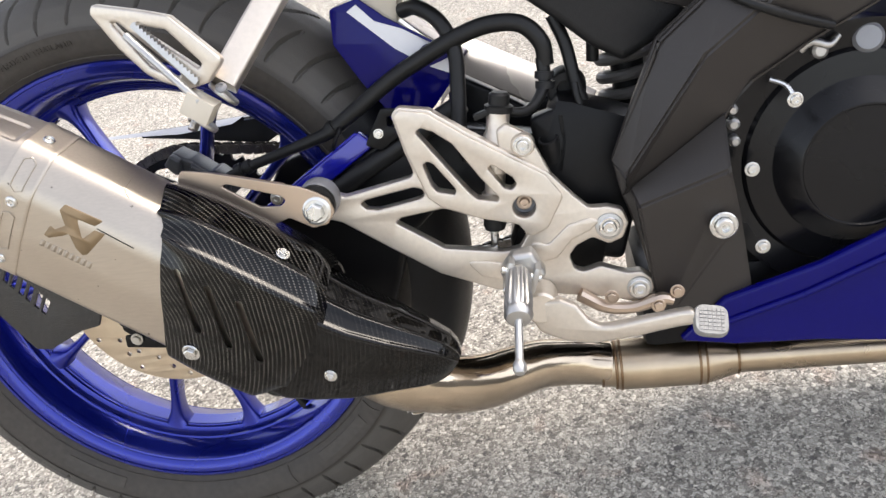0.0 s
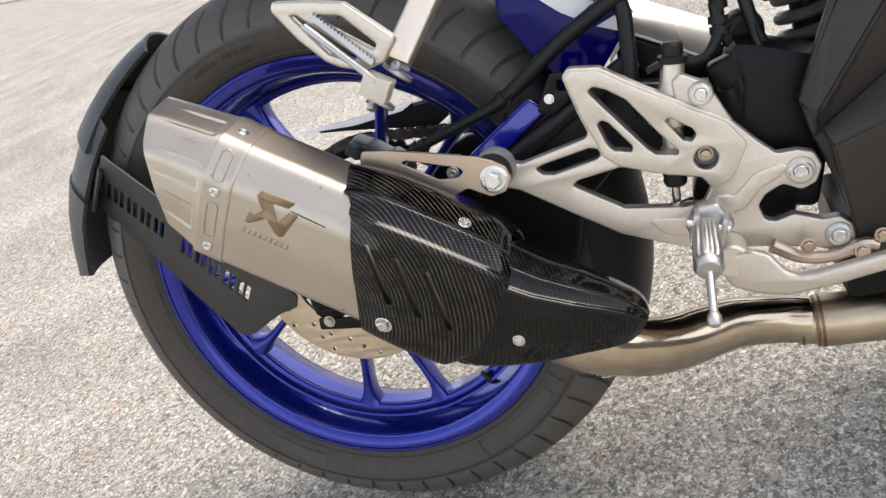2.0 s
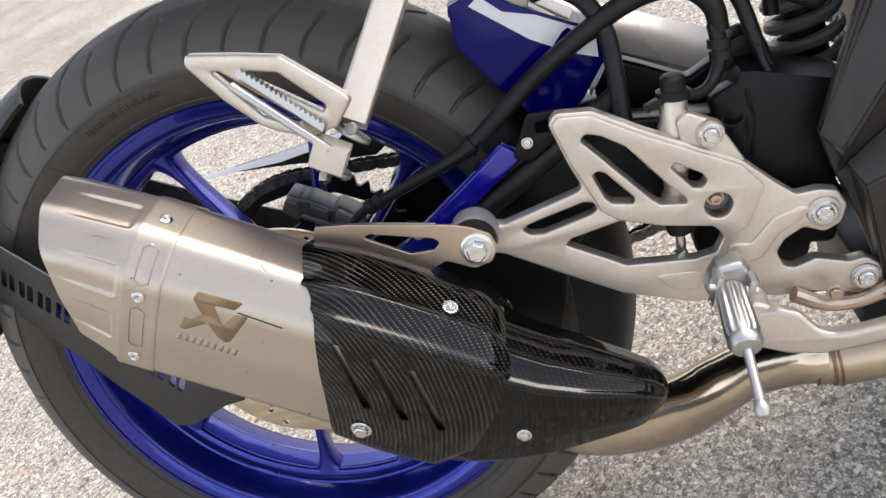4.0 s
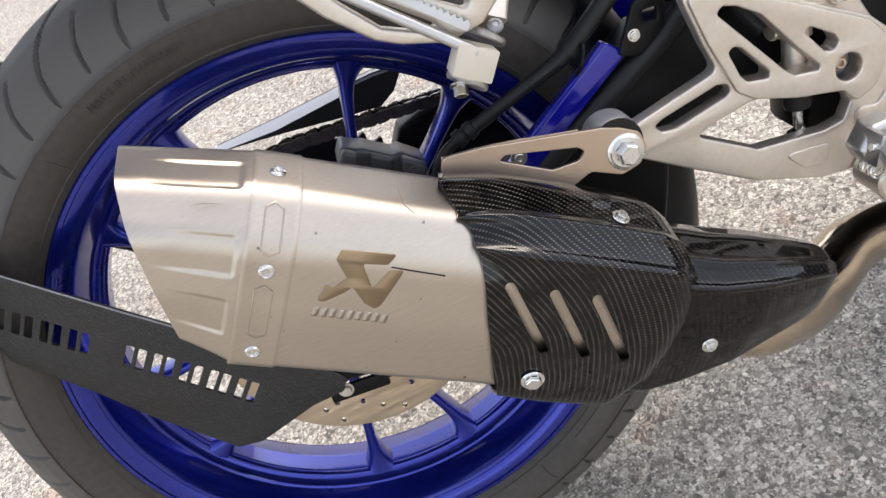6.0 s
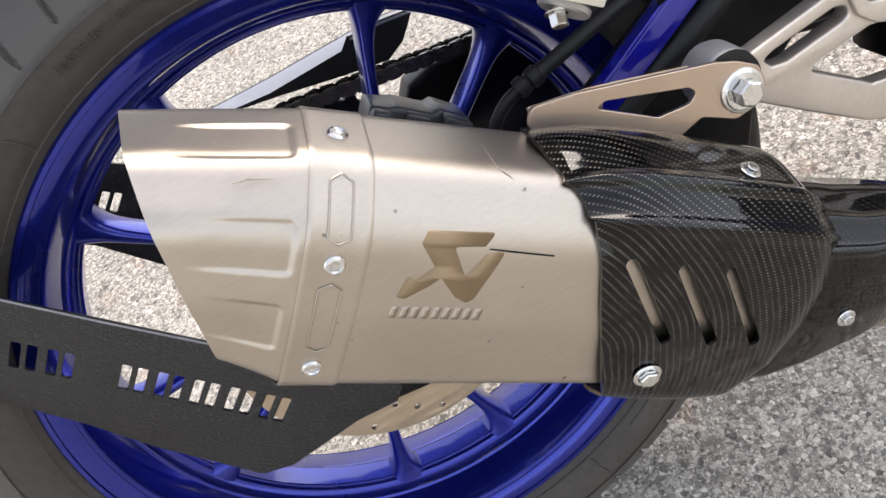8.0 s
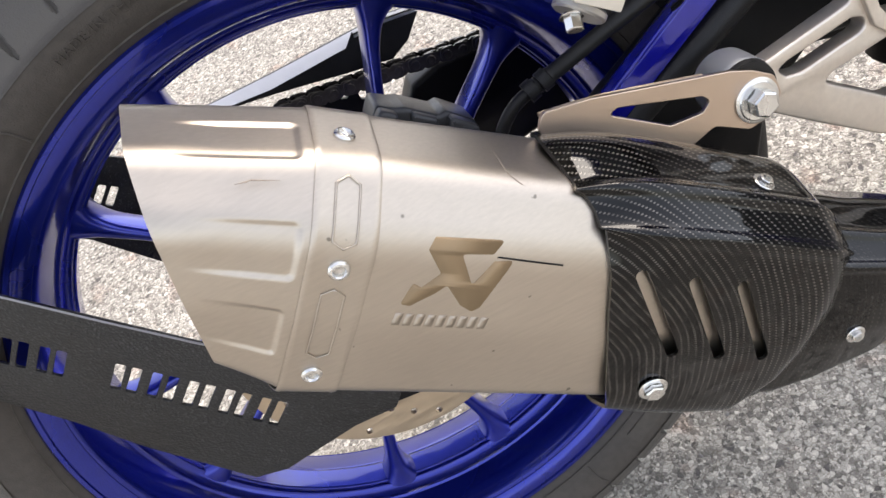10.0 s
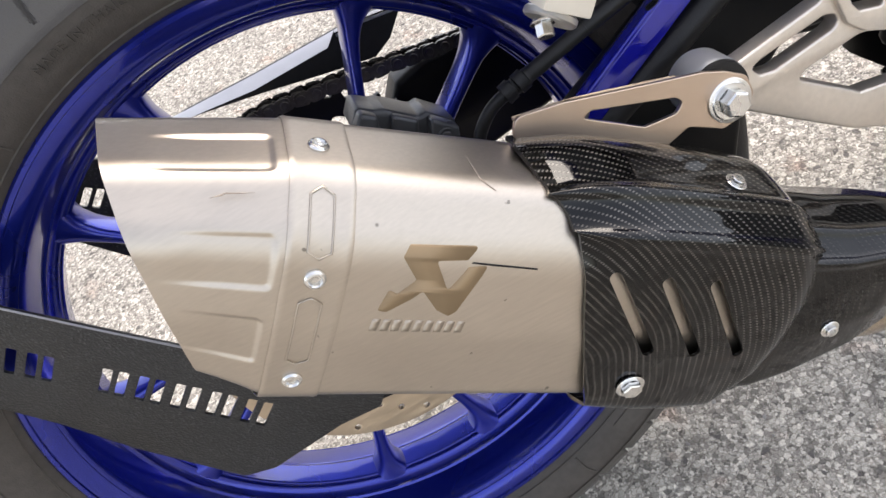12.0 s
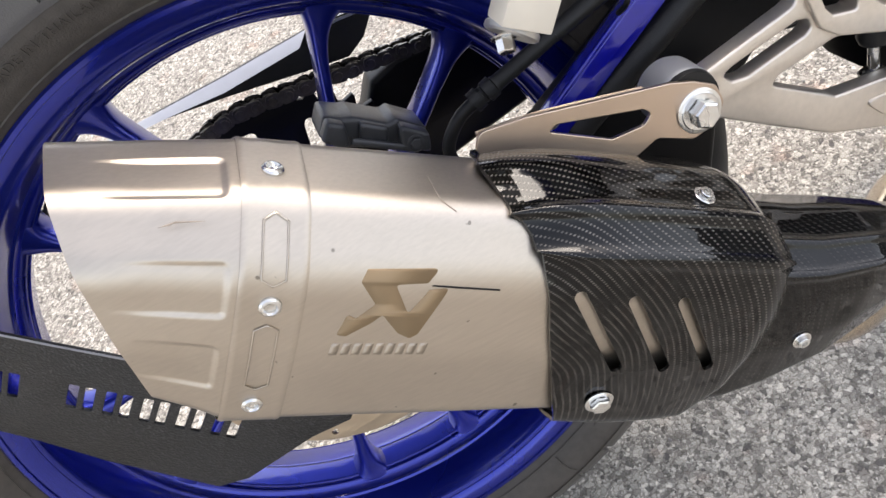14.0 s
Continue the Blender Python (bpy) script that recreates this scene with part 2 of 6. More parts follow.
lighten_tread(TYRE, 0.2605, 0.2660, (0.094, 0.086, 0.076))
BLACK_RUBBER = mat("black_hose_rubber", (0.011, 0.011, 0.011), 0.42, 0.0, 0.2, 120, 20, 0.1, 700, spec=0.3)
BLACK_PLASTIC = mat("black_plastic", (0.013, 0.013, 0.0135), 0.45, 0.0, 0.2, 200, 10, 0.25, 900, spec=0.3)
BLACK_SATIN = mat("black_satin_metal", (0.006, 0.006, 0.0065), 0.36, 0.0, 0.2, 150, 10, 0.1, 700, spec=0.2)
FLAP = mat("textured_black_plate", (0.013, 0.013, 0.013), 0.40, 0.0, 0.8, 900, 9, 0.9, 600, spec=0.42, specks=(600, 0.615, 3.8))
GREY_PLASTIC = mat("dark_grey_textured_plastic", (0.032, 0.0275, 0.0245), 0.38, 0.0, 0.12, 600, 7, 0.3, 1400, spec=0.45)
# sky reflected by the black guard's top, put into the base colour
GUARD_TOP = mat("guard_sky_reflection", (0.36, 0.38, 0.43), 0.45, 0.0, 0.06, 120, 8)
RAIL = mat("silver_grey_rail", (0.20, 0.20, 0.205), 0.22, 0.3, 0.06, 120, 8, coat=0.6)
CALIPER = mat("dark_grey_caliper_paint", (0.045, 0.047, 0.050), 0.42, 0.0, 0.15, 200, 12, 0.15, 700)
SPRING = mat("grey_spring_paint", (0.17, 0.16, 0.15), 0.4, 0.2, 0.1, 120, 12)
CHAIN_BLACK = mat("oiled_chain_steel", (0.115, 0.108, 0.10), 0.30, 0.9, 0.5, 200, 30)
BLACK_GLOSS = mat("glossy_black_casting", (0.006, 0.006, 0.007), 0.24, 0.0, 0.2, 150, 10, 0.06, 700, spec=0.3)
DISC = mat("disc_steel", (0.60, 0.49, 0.36), 0.36, 0.9, 0.10, 60, 15, 0.05, 700)
RESERVOIR = mat("milky_plastic", (0.62, 0.56, 0.46), 0.4, 0.0, 0.08, 60, 12)
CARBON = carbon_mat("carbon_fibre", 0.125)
# same cloth with much fainter fibres, for the front cone
CARBON_DARK = carbon_mat("faint_weave_carbon_fibre", 0.020)
SEAM = mat("dull_rubber_band", (0.022, 0.024, 0.021), 0.30, 0.0, 0.3, 90, 25, 0.1, 500, spec=0.35)
GRAVEL = mat("loose_stone", (0.24, 0.23, 0.215), 0.85, 0.0, 0.5, 60, 30, 0.2, 600)
VERGE = mat("dry_verge_soil", (0.30, 0.23, 0.17), 0.95, 0.0, 0.35, 3, 0.2, 0.4, 8)
KERB = mat("pale_concrete_kerb", (0.46, 0.44, 0.40), 0.9, 0.0, 0.12, 8, 0.5, 0.3, 60)
WALL = mat("added_wall_plaster", (0.20, 0.195, 0.19), 0.85, 0.0, 0.08, 30, 0.6, 0.3, 120)
ASPHALT = asphalt_mat()


# ---- builders ----
def finish(bm, name, material, parent=None, label="", smooth=35):
    me = bpy.data.meshes.new(name)
    bmesh.ops.recalc_face_normals(bm, faces=bm.faces)
    for f in bm.faces:
        f.smooth = True
    bm.to_mesh(me)
    bm.free()
    return linked(me, name, material, parent, label, smooth)


def linked(me, name, material, parent=None, label="", smooth=35):
    me.materials.clear()
    me.materials.append(material)
    if smooth:
        for p in me.polygons:
            p.use_smooth = True
        me.set_sharp_from_angle(angle=radians(smooth))
    ob = new(name, me)
    if parent:
        ob.parent = parent
    return tagged(ob, label) if label else ob


def part(name, bm, material, parent, label="", smooth=35):
    return finish(bm, name, material, parent, label, smooth)


def basis(axis, hint=(0, 0, 1)):
    a = Vector(axis).normalized()
    h = Vector(hint)
    if abs(a.dot(h)) > 0.95:
        h = Vector((1, 0, 0))
    u = (h - a * a.dot(h)).normalized()
    return a, u, a.cross(u)


def lathe(profile, axis=(0, 1, 0), at=(0, 0, 0), seg=64, closed=False, bm=None):
    """profile: (along, radius) pairs."""
    bm = bm or bmesh.new()
    a, u, v = basis(axis)
    at = Vector(at)
    rings = []
    for d, r in profile:
        if r < 1e-6:
            rings.append([bm.verts.new(at + a * d)] * seg)
        else:
            rings.append([bm.verts.new(at + a * d + (u * math.cos(2 * math.pi * k / seg) + v * math.sin(2 * math.pi * k / seg)) * r) for k in range(seg)])
    pairs = list(zip(rings, rings[1:])) + ([(rings[-1], rings[0])] if closed else [])
    for p, q in pairs:
        for k in range(seg):
            vs = []
            for w in (p[k], p[(k + 1) % seg], q[(k + 1) % seg], q[k]):
                if w not in vs:
                    vs.append(w)
            if len(vs) > 2:
                bm.faces.new(vs)
    return bm


def catmull(pts, n=8):
    p = [Vector(q) for q in pts]
    p = [2 * p[0] - p[1], *p, 2 * p[-1] - p[-2]]
    out = []
    for i in range(1, len(p) - 2):
        for k in range(n):
            t = k / n
            a, b, c, d = p[i - 1 : i + 3]
            out.append(0.5 * (2 * b + (c - a) * t + (2 * a - 5 * b + 4 * c - d) * t * t + (3 * b - a - 3 * c + d) * t**3))
    return out + [p[-2]]


def tube(pts, r, seg=16, n=8, cap=True, flat=1.0, bm=None):
    """A round bar along a smooth line; r: one radius or one at each given point."""
    bm = bm or bmesh.new()
    line = catmull(pts, n) if n > 1 else [Vector(q) for q in pts]
    rs = [r] * len(line) if isinstance(r, (int, float)) else list(np.interp(np.linspace(0, len(pts) - 1, len(line)), range(len(pts)), r))
    rings, prev = [], None
    for i, c in enumerate(line):
        d = (line[min(i + 1, len(line) - 1)] - line[max(i - 1, 0)]).normalized()
        if prev is None:
            _, u, v = basis(d)
        else:
            u = (prev - d * d.dot(prev)).normalized()
            v = d.cross(u)
        prev = u
        rings.append([bm.verts.new(c + (u * math.cos(2 * math.pi * k / seg) * flat + v * math.sin(2 * math.pi * k / seg)) * rs[i]) for k in range(seg)])
    for p, q in zip(rings, rings[1:]):
        for k in range(seg):
            bm.faces.new((p[k], p[(k + 1) % seg], q[(k + 1) % seg], q[k]))
    if cap:
        bm.faces.new(rings[0])
        bm.faces.new(rings[-1])
    return bm


def rod(p, q, r, seg=20, edge=0.0, bm=None):
    p, q = Vector(p), Vector(q)
    h = (q - p).length
    e = edge or min(r, h) * 0.12
    return lathe([(0, 0), (0, r - e), (e, r), (h - e, r), (h, r - e), (h, 0)], q - p, p, seg, bm=bm)


def block(centre, size, turn=None, bevel=0.002, bm=None):
    own = bmesh.new()
    bmesh.ops.create_cube(own, size=1)
    bmesh.ops.scale(own, verts=own.verts, vec=size)
    if bevel:
        bmesh.ops.bevel(own, geom=own.edges[:], offset=bevel, segments=2, affect="EDGES", profile=0.6)
    m = Matrix.Translation(centre) @ (turn or Matrix.Identity(4))
    bmesh.ops.transform(own, matrix=m, verts=own.verts)
    if bm is None:
        return own
    tmp = bpy.data.meshes.new("tmp")
    own.to_mesh(tmp)
    own.free()
    bm.from_mesh(tmp)
    bpy.data.meshes.remove(tmp)
    return bm


def rounded(poly, r, n=5):
    """Round the corners of a flat outline; r: one radius or one per corner."""
    out, k = [], len(poly)
    for i in range(k):
        a, b, c = (Vector(poly[(i + j) % k][:2]) for j in (-1, 0, 1))
        rad = r[i] if isinstance(r, (list, tuple)) else r
        d1, d2 = a - b, c - b
        l1, l2 = d1.length, d2.length
        if rad <= 0 or l1 < 1e-6 or l2 < 1e-6:
            out.append(tuple(b))
            continue
        d1, d2 = d1 / l1, d2 / l2
        ang = math.acos(max(-1, min(1, d1.dot(d2))))
        cut = min(rad / max(math.tan(ang / 2), 1e-3), 0.48 * l1, 0.48 * l2)
        p, q = b + d1 * cut, b + d2 * cut
        for j in range(n + 1):
            t = j / n
            out.append(tuple(p * (1 - t) ** 2 + b * 2 * t * (1 - t) + q * t * t))
    return out


def circle(c, r, n=24):
    return [(c[0] + r * math.cos(2 * math.pi * k / n), c[1] + r * math.sin(2 * math.pi * k / n)) for k in range(n)]


def plate(name, outline, holes, thick, bevel, place, material, parent, label="", smooth=40):
    """A flat part cut from sheet: outline and holes are (a, b) lists; place(a, b, d) puts a point, d across the sheet."""
    cu = bpy.data.curves.new("sheet", "CURVE")
    cu.dimensions, cu.fill_mode = "2D", "BOTH"
    cu.extrude, cu.bevel_depth, cu.bevel_resolution = max(thick / 2 - bevel, 0.0002), bevel, 2
    cu.offset = -bevel
    for loop in (outline, *holes):
        sp = cu.splines.new("POLY")
        sp.points.add(len(loop) - 1)
        for p, (a, b) in zip(sp.points, loop):
            p.co = (a, b, 0, 1)
        sp.use_cyclic_u = True
    tmp = new("sheet", cu)
    me = bpy.data.meshes.new_from_object(tmp.evaluated_get(bpy.context.evaluated_depsgraph_get()))
    bpy.data.objects.remove(tmp)
    bpy.data.curves.remove(cu)
    bm = bmesh.new()
    bm.from_mesh(me)
    bpy.data.meshes.remove(me)
    bmesh.ops.remove_doubles(bm, verts=bm.verts, dist=1e-5)
    for v in bm.verts:
        v.co = place(v.co.x, v.co.y, v.co.z)
    return finish(bm, name, material, parent, label, smooth)


def flat_y(y0, slope=0.0):
    return lambda a, b, d: Vector((a, y0 + slope * a - d, b))


def carve(ob, cutters):
    """Cut the given bmeshes out of a mesh object, for good."""
    for bm in cutters:
        me = bpy.data.meshes.new("cut")
        bmesh.ops.recalc_face_normals(bm, faces=bm.faces)
        bm.to_mesh(me)
        bm.free()
        tool = new("cut", me)
        tool.parent = ob.parent
        md = ob.modifiers.new("cut", "BOOLEAN")
        md.operation, md.object, md.solver = "DIFFERENCE", tool, "EXACT"
        done = bpy.data.meshes.new_from_object(ob.evaluated_get(bpy.context.evaluated_depsgraph_get()))
        ob.modifiers.remove(md)
        bpy.data.objects.remove(tool)
        ob.data = done
    return ob


def bolt(name, at, normal, r, parent, label="", kind="hex", material=None, h=None):
    """A screw head on a washer: hex, socket or dome."""
    a, u, v = basis(normal)
    at = Vector(at)
    h = h or r * 0.7
    bm = lathe([(0, 0), (0, r * 1.25), (r * 0.16, r * 1.3), (r * 0.24, r * 1.2), (r * 0.24, r * 0.9)], a, at, 28) if kind != "dome" else bmesh.new()
    if kind == "hex":
        ring = [[bm.verts.new(at + a * z + (u * math.cos(k * math.pi / 3) + v * math.sin(k * math.pi / 3)) * q) for k in range(6)] for z, q in ((r * 0.2, r * 0.9), (h, r * 0.9), (h + r * 0.1, r * 0.76))]
        for p, q in zip(ring, ring[1:]):
            for k in range(6):
                bm.faces.new((p[k], p[(k + 1) % 6], q[(k + 1) % 6], q[k]))
        bm.faces.new(ring[-1])
    elif kind == "socket":
        lathe([(r * 0.2, r * 0.85), (h, r * 0.82), (h + r * 0.1, r * 0.72), (h + r * 0.1, r * 0.42), (h * 0.5, r * 0.4), (h * 0.5, 0)], a, at, 24, bm=bm)
    else:
        lathe([(0, r), (h * 0.4, r * 0.95), (h * 0.75, r * 0.7), (h * 0.85, r * 0.45), (h * 0.6, r * 0.35), (h * 0.6, 0)], a, at, 24, bm=bm)
    return part(name, bm, material or CHROME, parent, label, 30)


# ---- ground ----
def ground_sheet():
    """One sheet to the horizon, finely meshed and slightly uneven near the motorcycle."""
    xs = np.r_[-400, -120, -40, -15, -6, np.linspace(-2.5, 2.5, 90), 6, 15, 40, 120, 400]
    vs = [(x, y, 0.004 * noise.noise((x * 1.7, y * 1.7, 0)) - 0.002 if abs(x) < 2.6 and abs(y) < 2.6 else 0.0) for y in xs for x in xs]
    k = len(xs)
    fs = [(j * k + i, j * k + i + 1, (j + 1) * k + i + 1, (j + 1) * k + i) for j in range(k - 1) for i in range(k - 1)]
    me = bpy.data.meshes.new("ground")
    me.from_pydata(vs, [], fs)
    return tagged(linked(me, "ground", ASPHALT), "worn pale grey asphalt with exposed crushed stone", "ground", kind="structure")


ground_sheet()


def loose_grains(count=1500):
    """Small loose stones scattered over the asphalt round the motorcycle, in one mesh."""
    rng = random.Random(7)
    base = bmesh.new()
    bmesh.ops.create_icosphere(base, subdivisions=1, radius=1)
    pv, pf = [v.co.copy() for v in base.verts], [[v.index for v in f.verts] for f in base.faces]
    base.free()
    vs, fs = [], []
    for _ in range(count):
        x, y = rng.uniform(-1.6, 1.4), rng.uniform(-0.5, 1.6)
        r = 0.0011 + 0.0022 * rng.random() ** 3
        turn = rng.uniform(0, 6.28)
        sx, sy, sz = r * rng.uniform(0.8, 1.5), r * rng.uniform(0.7, 1.1), r * rng.uniform(0.5, 0.9)
        z = 0.004 * noise.noise((x * 1.7, y * 1.7, 0)) - 0.002
        first = len(vs)
        for p in pv:
            a, b = p.x * sx * rng.uniform(0.85, 1.15), p.y * sy * rng.uniform(0.85, 1.15)
            vs.append((x + a * math.cos(turn) - b * math.sin(turn), y + a * math.sin(turn) + b * math.cos(turn), z + sz * 0.5 + p.z * sz))
        fs += [[first + k for k in f] for f in pf]
    me = bpy.data.meshes.new("loose_grains")
    me.from_pydata(vs, [], fs)
    return tagged(linked(me, "loose_grains", GRAVEL, smooth=0), "small loose stone grains scattered on the asphalt", "gravel", kind="stuff")


loose_grains()


def road_edge():
    """A concrete kerb with a corner, and the rising dry verge behind it, far across the road."""
    far, corner, side = Vector((-148.8, 163.3, 0)), Vector((-12.0, 17.5, 0)), Vector((62, 44, 0))
    bm = None
    for a, b in ((far, corner), (corner, side)):
        d = b - a
        turn = Matrix.Rotation(math.atan2(d.y, d.x), 4, "Z")
        bm = block((a + b) / 2 + Vector((0, 0, 0.06)), (d.length + 0.25, 0.28, 0.15), turn, 0.02, *([bm] if bm else []))
    tagged(finish(bm, "kerb", KERB), "pale concrete kerb along the far road edge", "kerb", kind="structure")
    bank = bmesh.new()
    rim = [(far, 0.12), (corner, 0.12), (side, 0.12), (Vector((140, 290, 0)), 22.0), (Vector((-148.8, 290, 0)), 22.0)]
    low = [bank.verts.new(p + Vector((0, 0, -0.3))) for p, h in rim]
    top = [bank.verts.new(p + Vector((0, 0, h))) for p, h in rim]
    for k in range(5):
        bank.faces.new((low[k], low[(k + 1) % 5], top[(k + 1) % 5], top[k]))
    bank.faces.new(low[::-1])
    bmesh.ops.triangulate(bank, faces=[bank.faces.new(top)])
    bmesh.ops.recalc_face_normals(bank, faces=bank.faces[:])
    tagged(finish(bank, "verge", VERGE), "dry brown soil bank rising behind the kerb", "verge", kind="structure")


road_edge()


def added_wall():
    """Unseen plain wall added ahead of the motorcycle to dim reflections, with a plinth and a coping."""
    for name, centre, size in (("added_wall_east", Vector((9.0, 2.0, 0)), (0.25, 14.0)),):
        bm = block(centre + Vector((0, 0, 1.1)), (*size, 2.2), None, 0.02)
        block(centre + Vector((0, 0, 0.2)), (size[0] + 0.05, size[1] + 0.05, 0.4), None, 0.02, bm)
        block(centre + Vector((0, 0, 2.25)), (size[0] + 0.10, size[1] + 0.10, 0.10), None, 0.02, bm)
        tagged(finish(bm, name, WALL), "unseen plain grey wall with a coping, added to dim reflections", "wall", kind="structure")


added_wall()

# ---- the motorcycle ----
bike = new("motorcycle")
bike.matrix_world = UP
bike.empty_display_size = 0.1
tagged(bike, "blue and black sport motorcycle leaning on its side stand on asphalt", "motorcycle")


# rear wheel: rim barrel, spokes, hub, tyre, disc, sprocket
def make_rim():
    half = [(0.0, 0.1935), (0.0095, 0.1935), (0.0104, 0.1942), (0.0108, 0.1954), (0.0126, 0.1957), (0.0136, 0.1964), (0.0142, 0.1985), (0.0160, 0.2006), (0.0202, 0.2030), (0.0210, 0.2025), (0.0224, 0.2027), (0.0234, 0.2046), (0.0460, 0.2105), (0.0495, 0.2126), (0.0503, 0.2123), (0.0513, 0.2131), (0.0519, 0.2149), (0.0528, 0.2150), (0.0540, 0.2168), (0.0560, 0.2205), (0.0566, 0.2262), (0.0582, 0.2268), (0.0584, 0.2296), (0.0570, 0.2312), (0.053, 0.2310), (0.048, 0.222), (0.020, 0.216), (0.0, 0.2155)]
    loop = half + [(-y, r) for y, r in half[::-1][1:-1]]
    return lathe(loop, (0, 1, 0), (0, 0, 0), 160, closed=True)


wheel = part("rear_wheel", make_rim(), BLUE, bike, "blue cast-alloy rear wheel with five pairs of spokes", 32)

SPOKE_TURN = 49.5


def spoke(offsets):
    """One limb of a spoke pair: radial along x, offset sideways, flaring smoothly into the rim."""
    bm = bmesh.new()
    rings = []
    sizes = ((0.030, 0.0090, 0.020), (0.060, 0.0072, 0.0185), (0.100, 0.0056, 0.0160), (0.140, 0.0050, 0.0140), (0.162, 0.0056, 0.0132), (0.176, 0.0074, 0.0135), (0.187, 0.0122, 0.0145), (0.1985, 0.0225, 0.0160))
    line = catmull([(r, off, w) for (r, w, d), off in zip(sizes, offsets)], 6)
    for p in line:
        d = float(np.interp(p.x, [q[0] for q in sizes], [q[2] for q in sizes]))
        ring = []
        for k in range(20):
            a = 2 * math.pi * k / 20
            c, e = math.cos(a), math.sin(a)
            ring.append(bm.verts.new((p.x, d * math.copysign(abs(e) ** 0.55, e), p.y + p.z * math.copysign(abs(c) ** 0.7, c))))
        rings.append(ring)
    for p, q in zip(rings, rings[1:]):
        for k in range(20):
            bm.faces.new((p[k], p[(k + 1) % 20], q[(k + 1) % 20], q[k]))
    bm.faces.new(rings[0]), bm.faces.new(rings[-1])
    return bm


SPOKES = []
for offs in ((-0.020, -0.024, -0.031, -0.0370, -0.0405, -0.0425, -0.0445, -0.0465), (-0.005, 0.002, 0.015, 0.0310, 0.0395, 0.0440, 0.0470, 0.0500)):
    bm = spoke(offs)
    first = part("spoke", bm, BLUE, wheel, "", 50)
    SPOKES.append(first)
for k in range(5):
    for j, first in enumerate(SPOKES):
        turn = Matrix.Rotation(-radians(SPOKE_TURN + 72 * k), 4, "Y")
        if k == 0:
            first.matrix_basis = turn
        else:
            o = new("spoke", first.data)
            o.parent, o.matrix_basis = wheel, turn
part("hub", lathe([(-0.062, 0), (-0.062, 0.022), (-0.055, 0.030), (-0.030, 0.034), (-0.020, 0.048), (0.020, 0.048), (0.034, 0.036), (0.062, 0.034), (0.066, 0)], (0, 1, 0), (0, 0, 0), 48), BLUE, wheel)


def make_tyre():
    """Lathe of the tyre section with slanting tread grooves pressed in."""
    ctrl = [(0.049, 0.222), (0.0555, 0.2305), (0.059, 0.2335), (0.0655, 0.2420), (0.0698, 0.2530), (0.0712, 0.2605), (0.0704, 0.2622), (0.0690, 0.2640), (0.0660, 0.2730), (0.0580, 0.2850), (0.0460, 0.2965), (0.0320, 0.3052), (0.0160, 0.3108), (0.0, 0.3125)]
    ys, rs = [], []
    for (y0, r0), (y1, r1) in zip(ctrl, ctrl[1:]):
        m = 3 if r0 < 0.262 else 6
        for k in range(m):
            ys.append(y0 + (y1 - y0) * k / m), rs.append(r0 + (r1 - r0) * k / m)
    ys, rs = np.array(ys), np.array(rs)
    ys, rs = np.r_[ys, 0.0, -ys[::-1]], np.r_[rs, 0.3125, rs[::-1]]
    rs = np.convolve(np.r_[rs[0], rs, rs[-1]], (0.2, 0.6, 0.2), "valid")
    seg, n = 2016, len(ys)
    th = np.arange(seg) * 2 * np.pi / seg
    T, Y = np.meshgrid(th, ys, indexing="ij")
    R = np.broadcast_to(rs, T.shape).copy()
    depth = np.zeros_like(R)
    for side in (-1, 1):
        for kind, (lo, hi, shift, count, wide) in enumerate(((0.001, 0.0690, 0.0, 27, 0.0019), (0.038, 0.0680, 0.5, 27, 0.0017))):
            a = side * Y
            t = np.clip((a - lo) / (hi - lo), -0.2, 1.2)
            lean = -0.16 * np.clip((0.067 - a) / 0.063, 0, 2) ** 1.6
            period = 2 * np.pi / count
            ph = (T + side * 0.06 - lean + shift * period + period / 2) % period - period / 2
            across = np.abs(ph) * 0.295 * 0.85
            ends = np.clip(np.minimum(t, 1 - t) * 30, 0, 1)
            depth = np.maximum(depth, np.clip((wide * ends - across) / 0.0007, 0, 1) * (a > lo) * (a < hi) * (R > 0.2635))
    R = R - 0.0060 * depth
    co = np.stack([R * np.cos(T), Y, R * np.sin(T)], -1).reshape(-1, 3)
    i, j = np.meshgrid(np.arange(seg), np.arange(n - 1), indexing="ij")
    i2 = (i + 1) % seg
    quads = np.stack([i * n + j, i * n + j + 1, i2 * n + j + 1, i2 * n + j], -1).reshape(-1, 4)
    me = bpy.data.meshes.new("tyre")
    me.from_pydata(co.tolist(), [], quads.tolist())
    return me


tyre = linked(make_tyre(), "tyre", TYRE, wheel, "dusty black rubber tyre with slanting tread grooves", 40)


def bent_text(body, size, r, start, y, parent, name, material, lift=0.0006):
    """Moulded lettering that follows the sidewall, read from the hub outwards."""
    cu = bpy.data.curves.new("letters", "FONT")
    cu.body, cu.size, cu.extrude = body, size, lift
    cu.space_character = 1.15
    tmp = new("letters", cu)
    me = bpy.data.meshes.new_from_object(tmp.evaluated_get(bpy.context.evaluated_depsgraph_get()))
    bpy.data.objects.remove(tmp)
    bpy.data.curves.remove(cu)
    for v in me.vertices:
        a = radians(start) - v.co.x / r
        rr = r + v.co.y
        yy = np.interp(rr, [0.2305, 0.2420, 0.2530, 0.2590], [-0.0560, -0.0655, -0.0700, -0.0712])
        v.co = (rr * math.cos(a), yy - v.co.z - 0.0002, rr * math.sin(a))
    return linked(me, name, material, parent, "", 0)


